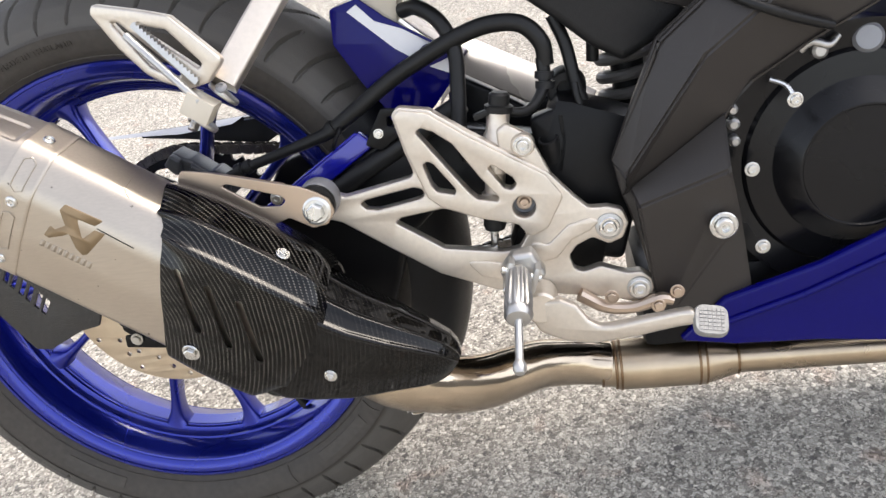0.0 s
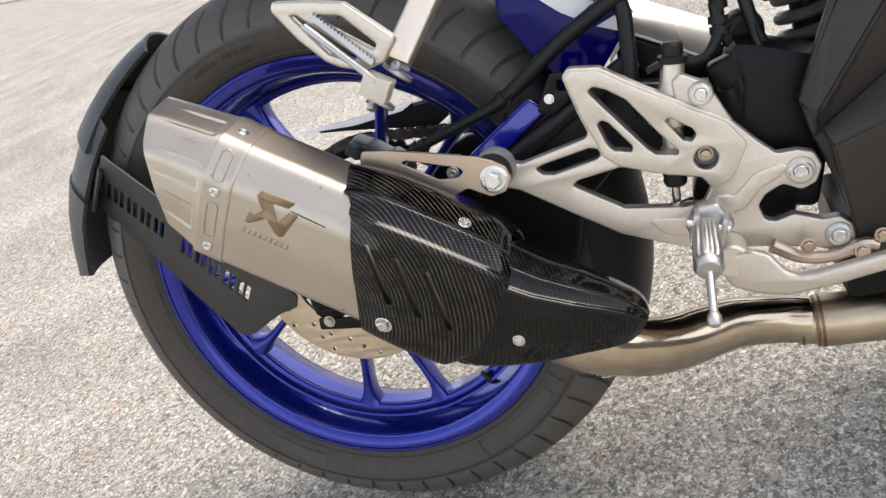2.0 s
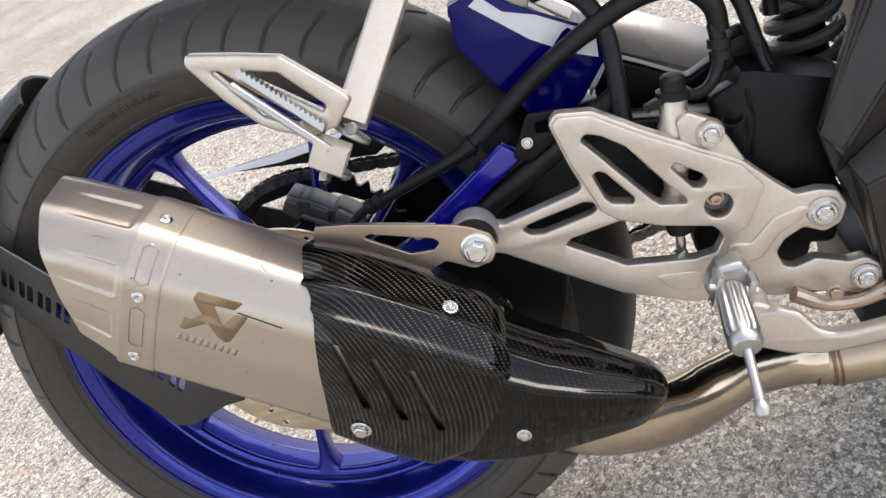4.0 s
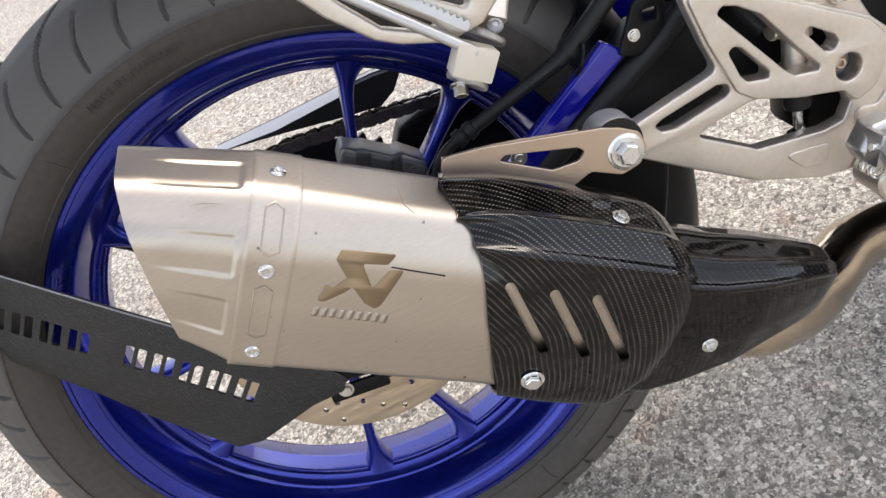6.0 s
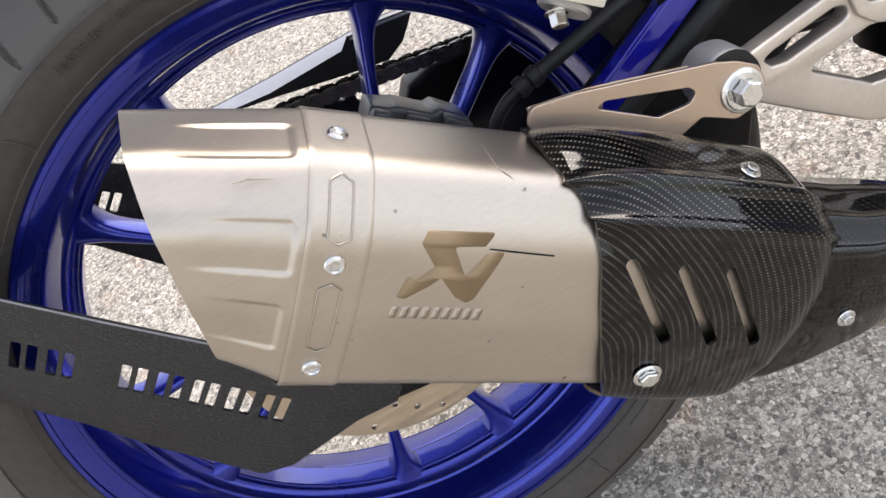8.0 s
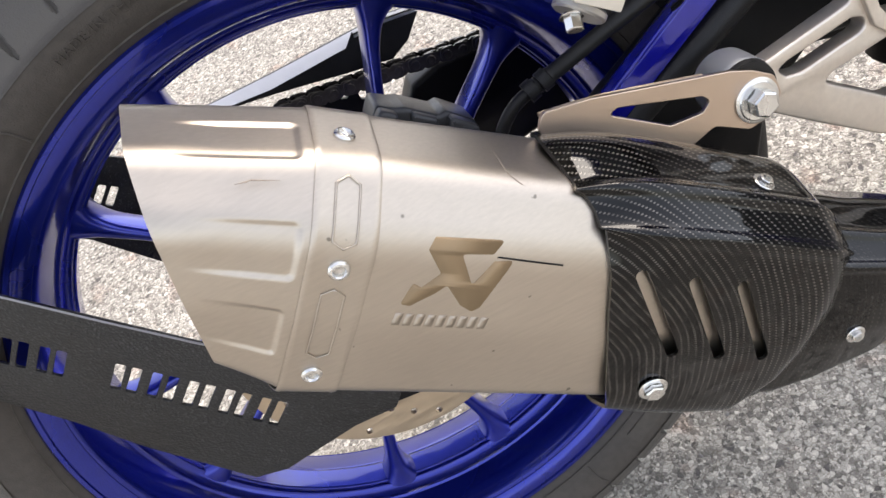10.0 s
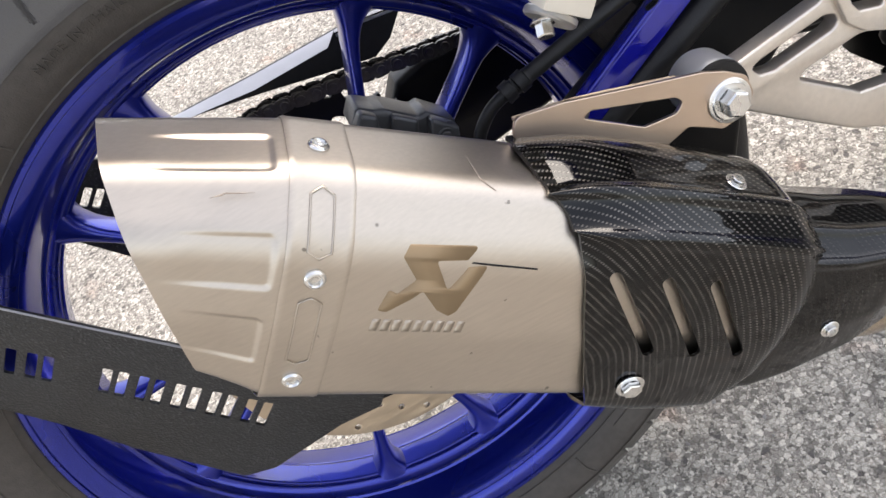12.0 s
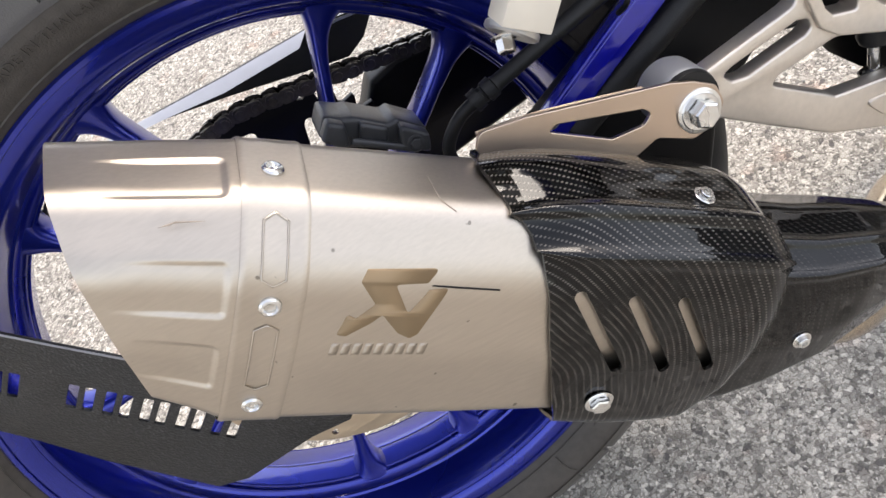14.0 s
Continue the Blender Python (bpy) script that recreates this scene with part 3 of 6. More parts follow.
bent_text("MADE IN THAILAND", 0.0075, 0.2490, 108.0, -0.07, wheel, "moulded_lettering", RUBBER)
for a0, a1, r in ((118.5, 119.2, 0.246), (-70, -69.3, 0.246), (-40, -39.3, 0.246)):
    part("sidewall_rib", tube([(0.238 * math.cos(radians(a0)), -0.0640, 0.238 * math.sin(radians(a0))), (0.249 * math.cos(radians(a0)), -0.0690, 0.249 * math.sin(radians(a0))), (0.258 * math.cos(radians(a1)), -0.0712, 0.258 * math.sin(radians(a1)))], 0.0007, 6, 3), RUBBER, wheel)
for side in (-1, 1):
    for r, y in ((0.2362, 0.0610), (0.2612, 0.0712)):
        part("moulded_ring", lathe([(y * side - 0.0009, r - 0.0006), (y * side, r + 0.0008), (y * side + 0.0009, r - 0.0006)], (0, 1, 0), (0, 0, 0), 160), RUBBER, wheel)


def sidewall_panel(a0, a1, r0, r1):
    """A shallow raised block moulded on the near sidewall."""
    bm = bmesh.new()
    y_of = lambda r: float(np.interp(r, [0.2305, 0.2420, 0.2530, 0.2590], [-0.0560, -0.0655, -0.0698, -0.0710]))
    rows = []
    for a in np.radians(np.linspace(a0, a1, 24)):
        rows.append([bm.verts.new((r * math.cos(a), y_of(r) - d, r * math.sin(a))) for r, d in ((r0, -0.001), (r0 + 0.0004, 0.0009), *[(r, 0.0010) for r in np.linspace(r0 + 0.002, r1 - 0.002, 5)], (r1 - 0.0004, 0.0009), (r1, -0.001))])
    for p, q in zip(rows, rows[1:]):
        for k in range(len(p) - 1):
            bm.faces.new((p[k], p[k + 1], q[k + 1], q[k]))
    bm.faces.new(rows[0]), bm.faces.new(rows[-1])
    return part("sidewall_panel", bm, RUBBER, wheel)


for a0 in (138.5, 228.0, 300.0):
    sidewall_panel(a0, a0 + 16, 0.2415, 0.2535)
bolt("valve", (0.206 * math.cos(radians(-60)), -0.02, 0.206 * math.sin(radians(-60))), (-0.5, 0, 0.86), 0.004, wheel, "", "dome", BLACK_RUBBER, 0.02)


def ring_holes():
    out = []
    for k in range(24):
        for r, sh in ((0.103, 0), (0.094, 5), (0.0855, 10)):
            if (k + (r == 0.094)) % 2 == 0 or r == 0.0855 and k % 3 == 0:
                a = radians(15 * k + sh)
                out.append(circle((r * math.cos(a), r * math.sin(a)), 0.0026, 12))
    return out


disc = plate("brake_disc", circle((0, 0), 0.110, 96), [circle((0, 0), 0.070, 64), *ring_holes()], 0.0042, 0.0004, flat_y(-0.0505), DISC, wheel, "drilled steel brake disc with a brownish tint", 30)
carrier = [((0.072 if k % 4 in (0, 1) else 0.05) * math.cos(2 * math.pi * k / 20), (0.072 if k % 4 in (0, 1) else 0.05) * math.sin(2 * math.pi * k / 20)) for k in range(20)]
plate("disc_carrier", rounded(carrier, 0.006), [circle((0, 0), 0.028)], 0.004, 0.0005, flat_y(-0.052), BLACK_SATIN, wheel)

# sprocket and chain on the far side
teeth = []
for k in range(44):
    for f, r in ((0.0, 0.1075), (0.3, 0.1145), (0.45, 0.1155), (0.75, 0.1075)):
        a = 2 * math.pi * (k + f) / 44
        teeth.append((r * math.cos(a), r * math.sin(a)))
windows = []
for k in range(5):
    a0 = 72 * k + 20
    windows.append(rounded([(r * math.cos(radians(a)), r * math.sin(radians(a))) for r, a in ((0.060, a0), (0.094, a0 - 6), (0.097, a0 + 18), (0.094, a0 + 44), (0.060, a0 + 36))], 0.006))
plate("sprocket", teeth, [circle((0, 0), 0.034), *windows], 0.006, 0.0006, flat_y(0.078), BLACK_SATIN, wheel, "black toothed sprocket", 30)

RS, RF = 0.1105, 0.032
cf = Vector((0.50, 0.078, 0.005))
d = math.hypot(cf.x, cf.z)
base_a, dip = math.atan2(cf.z, cf.x), math.asin((RS - RF) / d)
up_a, lo_a = base_a + math.pi / 2 - dip, base_a - math.pi / 2 + dip
pts = []
m = 60
for k in range(m + 1):
    a = up_a + (2 * math.pi - (up_a - lo_a)) * k / m
    pts.append((RS * math.cos(a), RS * math.sin(a)))
for k in range(13):
    a = lo_a + (up_a - lo_a) * k / 12
    pts.append((cf.x + RF * math.cos(a), cf.z + RF * math.sin(a)))
pts.append(pts[0])
seglen = np.r_[0, np.cumsum([math.dist(p, q) for p, q in zip(pts, pts[1:])])]
LINKS = int(seglen[-1] / 0.0127)


def chain_at(s):
    s %= seglen[-1]
    return float(np.interp(s, seglen, [p[0] for p in pts])), float(np.interp(s, seglen, [p[1] for p in pts]))


def link_mesh(gap, thick):
    p = 0.0127
    bm = bmesh.new()
    for side in (-1, 1):
        outline = rounded([(-0.0050, -0.0052), (0.0050, -0.0056), (p / 2, -0.0036), (p - 0.0050, -0.0056), (p + 0.0050, -0.0052), (p + 0.0050, 0.0052), (p - 0.0050, 0.0056), (p / 2, 0.0036), (0.0050, 0.0056), (-0.0050, 0.0052)], 0.004, 2)
        lo = [bm.verts.new((a, side * gap, b)) for a, b in outline]
        hi = [bm.verts.new((a, side * (gap + thick), b)) for a, b in outline]
        bm.faces.new(lo), bm.faces.new(hi)
        for k in range(len(lo)):
            bm.faces.new((lo[k], lo[(k + 1) % len(lo)], hi[(k + 1) % len(lo)], hi[k]))
    for x in (0, p):
        rod((x, -gap - thick * 1.6, 0), (x, gap + thick * 1.6, 0), 0.0036, 10, bm=bm)
    bmesh.ops.recalc_face_normals(bm, faces=bm.faces)
    me = bpy.data.meshes.new("link")
    bm.to_mesh(me)
    bm.free()
    me.materials.append(CHAIN_BLACK)
    return me


chain = part("chain", rod((cf.x, 0.070, cf.z), (cf.x, 0.086, cf.z), 0.027, 32), BLACK_SATIN, bike, "oily black drive chain on its front sprocket")
wide_link, slim_link = link_mesh(0.0052, 0.0018), link_mesh(0.0033, 0.0018)
for k in range(LINKS):
    s0 = seglen[-1] * k / LINKS
    (xa, za), (xb, zb) = chain_at(s0), chain_at(s0 + seglen[-1] / LINKS)
    o = new("link", (wide_link, slim_link)[k % 2])
    o.parent = chain
    o.matrix_basis = Matrix.Translation((xa, 0.078, za)) @ Matrix.Rotation(-math.atan2(zb - za, xb - xa), 4, "Y")

# chain guard: black wall; broad rear upper flange painted pale for its sky reflection
def strip(top, low, y0, y1, th):
    """A thin plank between two lines in the wheel's plane, its lower edge at y0 and its upper at y1."""
    bm = bmesh.new()
    rows = [[bm.verts.new(v) for v in ((a[0], y1, a[1]), (b[0], y0, b[1]), (b[0], y0 + th, b[1]), (a[0], y1 + th, a[1]))] for a, b in zip(top, low)]
    for p, q in zip(rows, rows[1:]):
        for k in range(4):
            bm.faces.new((p[k], p[(k + 1) % 4], q[(k + 1) % 4], q[k]))
    bm.faces.new(rows[0]), bm.faces.new(rows[-1])
    return bm


gd = part("chain_guard", strip([(-0.0537, 0.132), (0.0071, 0.131), (0.0751, 0.1318), (0.0993, 0.1317), (0.1267, 0.128), (0.130, 0.126)], [(-0.050, 0.1255), (0.0037, 0.1160), (0.0609, 0.1040), (0.095, 0.098), (0.1116, 0.1060), (0.1259, 0.1213)], 0.1005, 0.1020, 0.003), BLACK_PLASTIC, bike, "black plastic chain guard, its broad flange painted pale with sky reflection")
part("flange", strip([(-0.0900, 0.133), (-0.0537, 0.132), (0.0071, 0.131), (0.0751, 0.1318)], [(-0.0850, 0.1325), (-0.0446, 0.1303), (0.0023, 0.1258), (0.0649, 0.1274)], 0.0850, 0.0995, 0.002), GUARD_TOP, gd, "flange with the sky's reflection painted in pale grey")
for lift in (0.0, 0.0035):
    part("top_line", strip([(0.0751, 0.1318 - lift), (0.0993, 0.1317 - lift), (0.1267, 0.128 - lift)], [(0.0751, 0.1308 - lift), (0.0993, 0.1307 - lift), (0.1267, 0.127 - lift)], 0.0975, 0.0995, 0.002), GUARD_TOP, gd)

# ---- silencer ----
AX, UPV = Vector((0.8, 0, -0.6)), Vector((0.6, 0, 0.8))


def su(s, y, u):
    return AX * s + UPV * u + Vector((0, y, 0))


SECTION = [(-0.188, 0.1772), (-0.2245, 0.1688), (-0.2415, 0.1420), (-0.2370, 0.1000), (-0.2270, 0.0600), (-0.2080, 0.0500), (-0.1600, 0.0560), (-0.1330, 0.0800), (-0.1330, 0.1250), (-0.1530, 0.1580)]
ROUND = [0.014, 0.020, 0.030, 0.09, 0.010, 0.014, 0.02, 0.02, 0.02, 0.02]


def resample(loop, n):
    pts = np.array(loop + [loop[0]])
    s = np.r_[0, np.cumsum(np.hypot(*np.diff(pts, axis=0).T))]
    q = np.linspace(0, s[-1], n, endpoint=False)
    return np.stack([np.interp(q, s, pts[:, 0]), np.interp(q, s, pts[:, 1])], 1), s[-1]


NSEC = 440
RING, GIRTH = resample(rounded(SECTION, ROUND, 8), NSEC)
MID = RING.mean(0)
edge_dir = np.roll(RING, -1, 0) - np.roll(RING, 1, 0)
OUT = np.stack([edge_dir[:, 1], -edge_dir[:, 0]], 1)
OUT /= np.linalg.norm(OUT, axis=1)[:, None]
if ((RING - MID) * OUT).sum() < 0:
    OUT = -OUT


def skin(rows, cols=None, thick=0.0, close=True):
    """A lofted skin: rows of (s, y, u) arrays, with UVs in metres. thick > 0 gives it an inner wall."""
    bm = bmesh.new()
    uvl = bm.loops.layers.uv.new("UVMap")
    k = len(rows[0])
    grid = [[bm.verts.new(su(*p)) for p in row] for row in rows]
    arc = [0.0]
    for a, b in zip(rows[0], rows[0][1:]):
        arc.append(arc[-1] + math.dist(a[1:], b[1:]))
    for i in range(len(rows) - 1):
        for j in range(k if close else k - 1):
            j2 = (j + 1) % k
            f = bm.faces.new((grid[i][j], grid[i][j2], grid[i + 1][j2], grid[i + 1][j]))
            va, vb = arc[j], arc[j + 1] if j + 1 < k else GIRTH
            for lp, uv in zip(f.loops, ((rows[i][j][0], va), (rows[i][j2][0], vb), (rows[i + 1][j2][0], vb), (rows[i + 1][j][0], va))):
                lp[uvl].uv = uv
    return bm


def body_row(s_of, scale=1.0, grow=0.0, dent=None, taper=0.0):
    out = []
    for k in range(NSEC):
        y, u = MID + (RING[k] - MID) * scale + OUT[k] * grow
        s = s_of(u)
        if taper:
            lo = (u - 0.052) / 0.13
            u += taper * (0.014 * (1 - lo) - 0.0135 * lo)
            y += taper * 0.010 * lo
            s = s_of(u)
        if dent:
            y, u = np.array([y, u]) + OUT[k] * dent(s, ARC[k] if RING[k][0] < -0.185 else -1.0)
        out.append((s, y, u))
    return out


# distance along the outer skin, upwards from the middle of the flat side
FACE = min(range(NSEC), key=lambda k: math.dist(RING[k], (-0.2385, 0.112)))
up_way = 1 if RING[(FACE + 9) % NSEC][1] > RING[FACE][1] else -1
ARC = [GIRTH / NSEC * ((((k - FACE) * up_way + NSEC // 2) % NSEC) - NSEC // 2) for k in range(NSEC)]
arc_at = lambda y, u: ARC[min(range(NSEC), key=lambda k: math.dist(RING[k], (y, u)))]
PANELS = [(arc_at(-0.2235, 0.1665), arc_at(-0.2005, 0.1737), -0.1040, -0.160), (arc_at(-0.239, 0.1205), arc_at(-0.2365, 0.1465), -0.1025, -0.150), (arc_at(-0.2315, 0.0785), arc_at(-0.2377, 0.1065), -0.1035, -0.142)]


def press(s, a):
    """Pressed panels of the end cap: shallow recesses with rounded borders that fade out towards the tip."""
    depth = 0.0
    for a0, a1, s1, far in PANELS:
        r = 0.0040
        da, ds = max(a0 + r - a, a - a1 + r), s - s1 + r
        inside = r - (math.hypot(max(da, 0), max(ds, 0)) + min(max(da, ds), 0))
        f = max(0.0, min(1.0, inside / 0.0026))
        fade = max(0.0, min(1.0, (s - far) / 0.030))
        depth = max(depth, f * f * (3 - 2 * f) * fade * fade * (3 - 2 * fade))
    return -0.0013 * depth


TIP = lambda u: -0.1735 + (0.166 - u) * 0.495
cap_rows = []
for k in range(65):
    f = k / 64
    cap_rows.append(body_row(lambda u: TIP(u) * (1 - f) + (-0.0975) * f, 1.0, 0.0, press, 1 - f))
inner = [body_row(lambda u: TIP(u) + 0.0002, 1.0, -0.0016, None, 1), body_row(lambda u: TIP(u) + 0.03, 0.97, -0.004, None, 1), body_row(lambda u: TIP(u) + 0.05, 0.4, 0)]
silencer = part("silencer", skin([body_row(lambda u: s, 1.0) for s in (-0.099, -0.06, -0.02, 0.02, 0.06, 0.10, 0.145)]), STEEL, bike, "brushed stainless silencer with a carbon heat shield, scuffed", 50)
part("end_cap", skin(list(reversed(inner)) + cap_rows), STEEL, silencer, "slash-cut end cap with pressed panels", 50)
strap = part("strap", skin([body_row(lambda u: s, 1.0, g) for s, g in ((-0.1000, 0.0), (-0.1000, 0.0006), (-0.0985, 0.0011), (-0.0970, 0.0009), (-0.0760, 0.0009), (-0.0745, 0.0011), (-0.0730, 0.0006), (-0.0730, 0.0))]), STEEL, silencer, "riveted steel band", 30)


def on_skin(s, u, grow=0.0, ring=RING):
    """The place and outward normal on the camera-side skin at height u."""
    best = min((k for k in range(NSEC) if RING[k][0] < -0.195), key=lambda k: abs(RING[k][1] - u))
    y, w = RING[best] + OUT[best] * grow
    return su(s, y, w), Vector((0, OUT[best][0], 0)) + UPV * OUT[best][1]


for u in (0.1724, 0.1288, 0.0724):
    p, nrm = on_skin(-0.0868, u, 0.001)
    part("rivet", lathe([(0.0, 0.0047), (0.0009, 0.0046), (0.0017, 0.0038), (0.0019, 0.0030), (0.0013, 0.0025), (0.0002, 0.0022), (0.0002, 0.0014), (0.0009, 0.0010), (0.0010, 0.0)], nrm, p, 28), CHROME, silencer, "bright hollow rivet", 30)


def wrap_plate(name, outline, lift, thick, material, parent, holes=(), label=""):
    """A thin mark laid on the silencer's outer skin; outline in (s, u)."""
    keep = [k for k in range(NSEC) if RING[k][0] < -0.195]
    us = np.array([RING[k][1] for k in keep])
    order = np.argsort(us)
    yy, uu = np.array([RING[k][0] for k in keep])[order], us[order]
    return plate(name, outline, list(holes), thick, 0.0, lambda a, b, d: su(a, float(np.interp(b, uu, yy)) - lift - d, b), material, parent, label, 0)


def dense(poly, step=0.0015):
    out = []
    for (a, b), (c, e) in zip(poly, poly[1:] + poly[:1]):
        m = max(1, int(math.dist((a, b), (c, e)) / step))
        out += [(a + (c - a) * k / m, b + (e - b) * k / m) for k in range(m)]
    return out


# raised frames on the strap between the rivets
for u0, u1 in ((0.1375, 0.1645), (0.0815, 0.1195)):
    ol = [(-0.092, u0 + 0.003), (-0.0868, u0), (-0.0815, u0 + 0.003), (-0.0815, u1 - 0.003), (-0.0868, u1), (-0.092, u1 - 0.003)]
    il = [(-0.0912, u0 + 0.0034), (-0.0868, u0 + 0.0008), (-0.0823, u0 + 0.0034), (-0.0823, u1 - 0.0034), (-0.0868, u1 - 0.0008), (-0.0912, u1 - 0.0034)]
    wrap_plate("pressed_frame", dense(ol), 0.0014, 0.0006, STEEL, silencer, [dense(il)])

# maker's mark as one plain slanted shape, faint bars below it, a dark scratch and small scuffs
MARK = [(-0.0492, 0.1456), (-0.0182, 0.1466), (-0.0228, 0.1404), (-0.0366, 0.1394), (-0.0285, 0.1250), (-0.0218, 0.1374), (-0.0130, 0.1385), (-0.0216, 0.1138), (-0.0248, 0.1114), (-0.0308, 0.1144), (-0.0394, 0.1242), (-0.0436, 0.1198), (-0.0532, 0.1126), (-0.0574, 0.1132), (-0.0544, 0.1242), (-0.0504, 0.1222), (-0.0436, 0.1298), (-0.0514, 0.1402)]
wrap_plate("maker_mark", dense(rounded(MARK, 0.0012, 3)), -0.00005, 0.0004, BRONZE_MARK, silencer, label="brown etched maker's mark")
for k in range(9):
    a = -0.0590 + 0.0049 * k
    wrap_plate("etched_bar", dense([(a, 0.1022), (a + 0.0036, 0.1022), (a + 0.0044, 0.1085), (a + 0.0008, 0.1085)]), -0.00012, 0.0004, GREY_MARK, silencer, label="faint etched bar")
wrap_plate("scratch", dense([(-0.0210, 0.1392), (-0.010, 0.1385), (0.0105, 0.1377), (0.0105, 0.1384), (-0.008, 0.1392), (-0.0200, 0.1397)]), 0.0002, 0.0004, BLACK_SATIN, silencer, label="dark scratch line")
for sc in ([(-0.0196, 0.1735), (-0.0172, 0.1693), (-0.011, 0.1667), (-0.011, 0.1669), (-0.0170, 0.1697), (-0.0194, 0.1736)], [(-0.124, 0.1590), (-0.113, 0.1597), (-0.118, 0.1591), (-0.125, 0.1584)], [(-0.1300, 0.1568), (-0.1235, 0.1592), (-0.1255, 0.1578)]):
    wrap_plate("scuff", dense(sc), 0.0002, 0.0004, SCUFF, silencer)

# carbon heat shield
SHELL_SEC = [(-0.152, 0.1600), (-0.1700, 0.1790), (-0.2010, 0.1855), (-0.2320, 0.1740), (-0.2455, 0.1590), (-0.2465, 0.1380), (-0.2435, 0.1000), (-0.2330, 0.0560), (-0.2100, 0.0440), (-0.1600, 0.0500), (-0.1270, 0.0780), (-0.1270, 0.1270)]
SHRING, _ = resample(rounded(SHELL_SEC, [0.02, 0.02, 0.024, 0.0120, 0.0110, 0.03, 0.09, 0.012, 0.014, 0.02, 0.02, 0.02], 8), 640)
SHMID = SHRING.mean(0)
sh_dir = np.roll(SHRING, -1, 0) - np.roll(SHRING, 1, 0)
SHOUT = np.stack([sh_dir[:, 1], -sh_dir[:, 0]], 1)
SHOUT /= np.linalg.norm(SHOUT, axis=1)[:, None]
if ((SHRING - SHMID) * SHOUT).sum() < 0:
    SHOUT = -SHOUT
# two rolled ribs along the shoulder
RIB_UP = np.zeros(640)
for rib, high in (((-0.2305, 0.1738), 0.0024), ((-0.2445, 0.1582), 0.0026)):
    away = np.hypot(*(SHRING - np.array(rib)).T)
    RIB_UP = RIB_UP + high * np.exp(-((away / 0.0034) ** 2))
SHBASE, SHRING = SHRING, SHRING + SHOUT * RIB_UP[:, None]
start = min(range(640), key=lambda k: math.dist(SHRING[k], (-0.155, 0.168)))
stop = min(range(640), key=lambda k: math.dist(SHRING[k], (-0.190, 0.0465)))
step = 1 if SHRING[(start + 12) % 640][0] < SHRING[start][0] else -1
span = []
k = start
while k != stop:
    span.append(k)
    k = (k + step) % 640
span.append(stop)
near_gap = np.array([np.hypot(*(RING - p).T).min() for p in SHRING])
CLEAR = {k: float(np.mean([near_gap[(k + j) % 640] for j in range(-24, 25)])) for k in span}
REAR = lambda u: float(np.interp(u, [0.045, 0.053, 0.068, 0.112, 0.148, 0.167, 0.179, 0.194], [0.070, 0.066, 0.059, 0.042, 0.030, 0.023, 0.011, -0.004]))
FRONT = lambda u: float(np.interp(u, [0.045, 0.06, 0.079, 0.126, 0.164, 0.19, 0.205], [0.146, 0.150, 0.164, 0.170, 0.163, 0.148, 0.135]))


def shield_rows(grow, m=40):
    rows = []
    for i in range(m + 1):
        f = i / m
        row = []
        for k in span:
            u0 = SHRING[k][1]
            g = grow + 0.0018 * math.sin(math.pi * min(1, f * 1.1)) - 0.007 * max(0, (f - 0.88) / 0.12) ** 1.5
            g -= max(0.0, CLEAR[k] - 0.0030) * max(0.0, 1 - f / 0.32) ** 2 * max(0.0, min(1.0, (u0 - 0.065) / 0.03))
            y, u = SHBASE[k] + SHOUT[k] * (g + RIB_UP[k] * min(1.0, 0.15 + f / 0.14))
            row.append((REAR(u0) * (1 - f) + FRONT(u0) * f, y, u))
        rows.append(row)
    return rows


def weave_uv(s, u):
    """The cloth is draped so that its diagonal lines swing round a point low at the rear."""
    ds, du = s + 0.005, u - 0.045
    r = math.hypot(ds, du)
    return math.atan2(du, ds) * 0.15, r


def shell(rows_out, rows_in):
    """Close an outer and an inner sheet into one solid wall."""
    bm = bmesh.new()
    uvl = bm.loops.layers.uv.new("UVMap")
    nr, nc = len(rows_out), len(rows_out[0])
    go = [[bm.verts.new(su(*p)) for p in r] for r in rows_out]
    gi = [[bm.verts.new(su(*p)) for p in r] for r in rows_in]
    arc = np.r_[0, np.cumsum([math.dist(a[1:], b[1:]) for a, b in zip(rows_out[nr // 2], rows_out[nr // 2][1:])])]
    face = min(range(nc), key=lambda j: abs(rows_out[nr // 2][j][2] - 0.11) + (rows_out[nr // 2][j][1] > -0.22))
    face_u, face_arc = rows_out[nr // 2][face][2], arc[face]
    for i in range(nr - 1):
        for j in range(nc - 1):
            f = bm.faces.new((go[i][j], go[i][j + 1], go[i + 1][j + 1], go[i + 1][j]))
            for lp, (a, b) in zip(f.loops, ((i, j), (i, j + 1), (i + 1, j + 1), (i + 1, j))):
                lp[uvl].uv = weave_uv(rows_out[a][b][0], face_u + face_arc - arc[b])
            bm.faces.new((gi[i][j], gi[i + 1][j], gi[i + 1][j + 1], gi[i][j + 1]))
    for j in range(nc - 1):
        bm.faces.new((go[0][j], gi[0][j], gi[0][j + 1], go[0][j + 1]))
        bm.faces.new((go[-1][j], go[-1][j + 1], gi[-1][j + 1], gi[-1][j]))
    for i in range(nr - 1):
        bm.faces.new((go[i][0], go[i + 1][0], gi[i + 1][0], gi[i][0]))
        bm.faces.new((go[i][-1], gi[i][-1], gi[i + 1][-1], go[i + 1][-1]))
    return bm


shield = part("heat_shield", shell(shield_rows(0.0), shield_rows(-0.0020)), CARBON, silencer, "glossy woven carbon heat shield with three slots", 50)


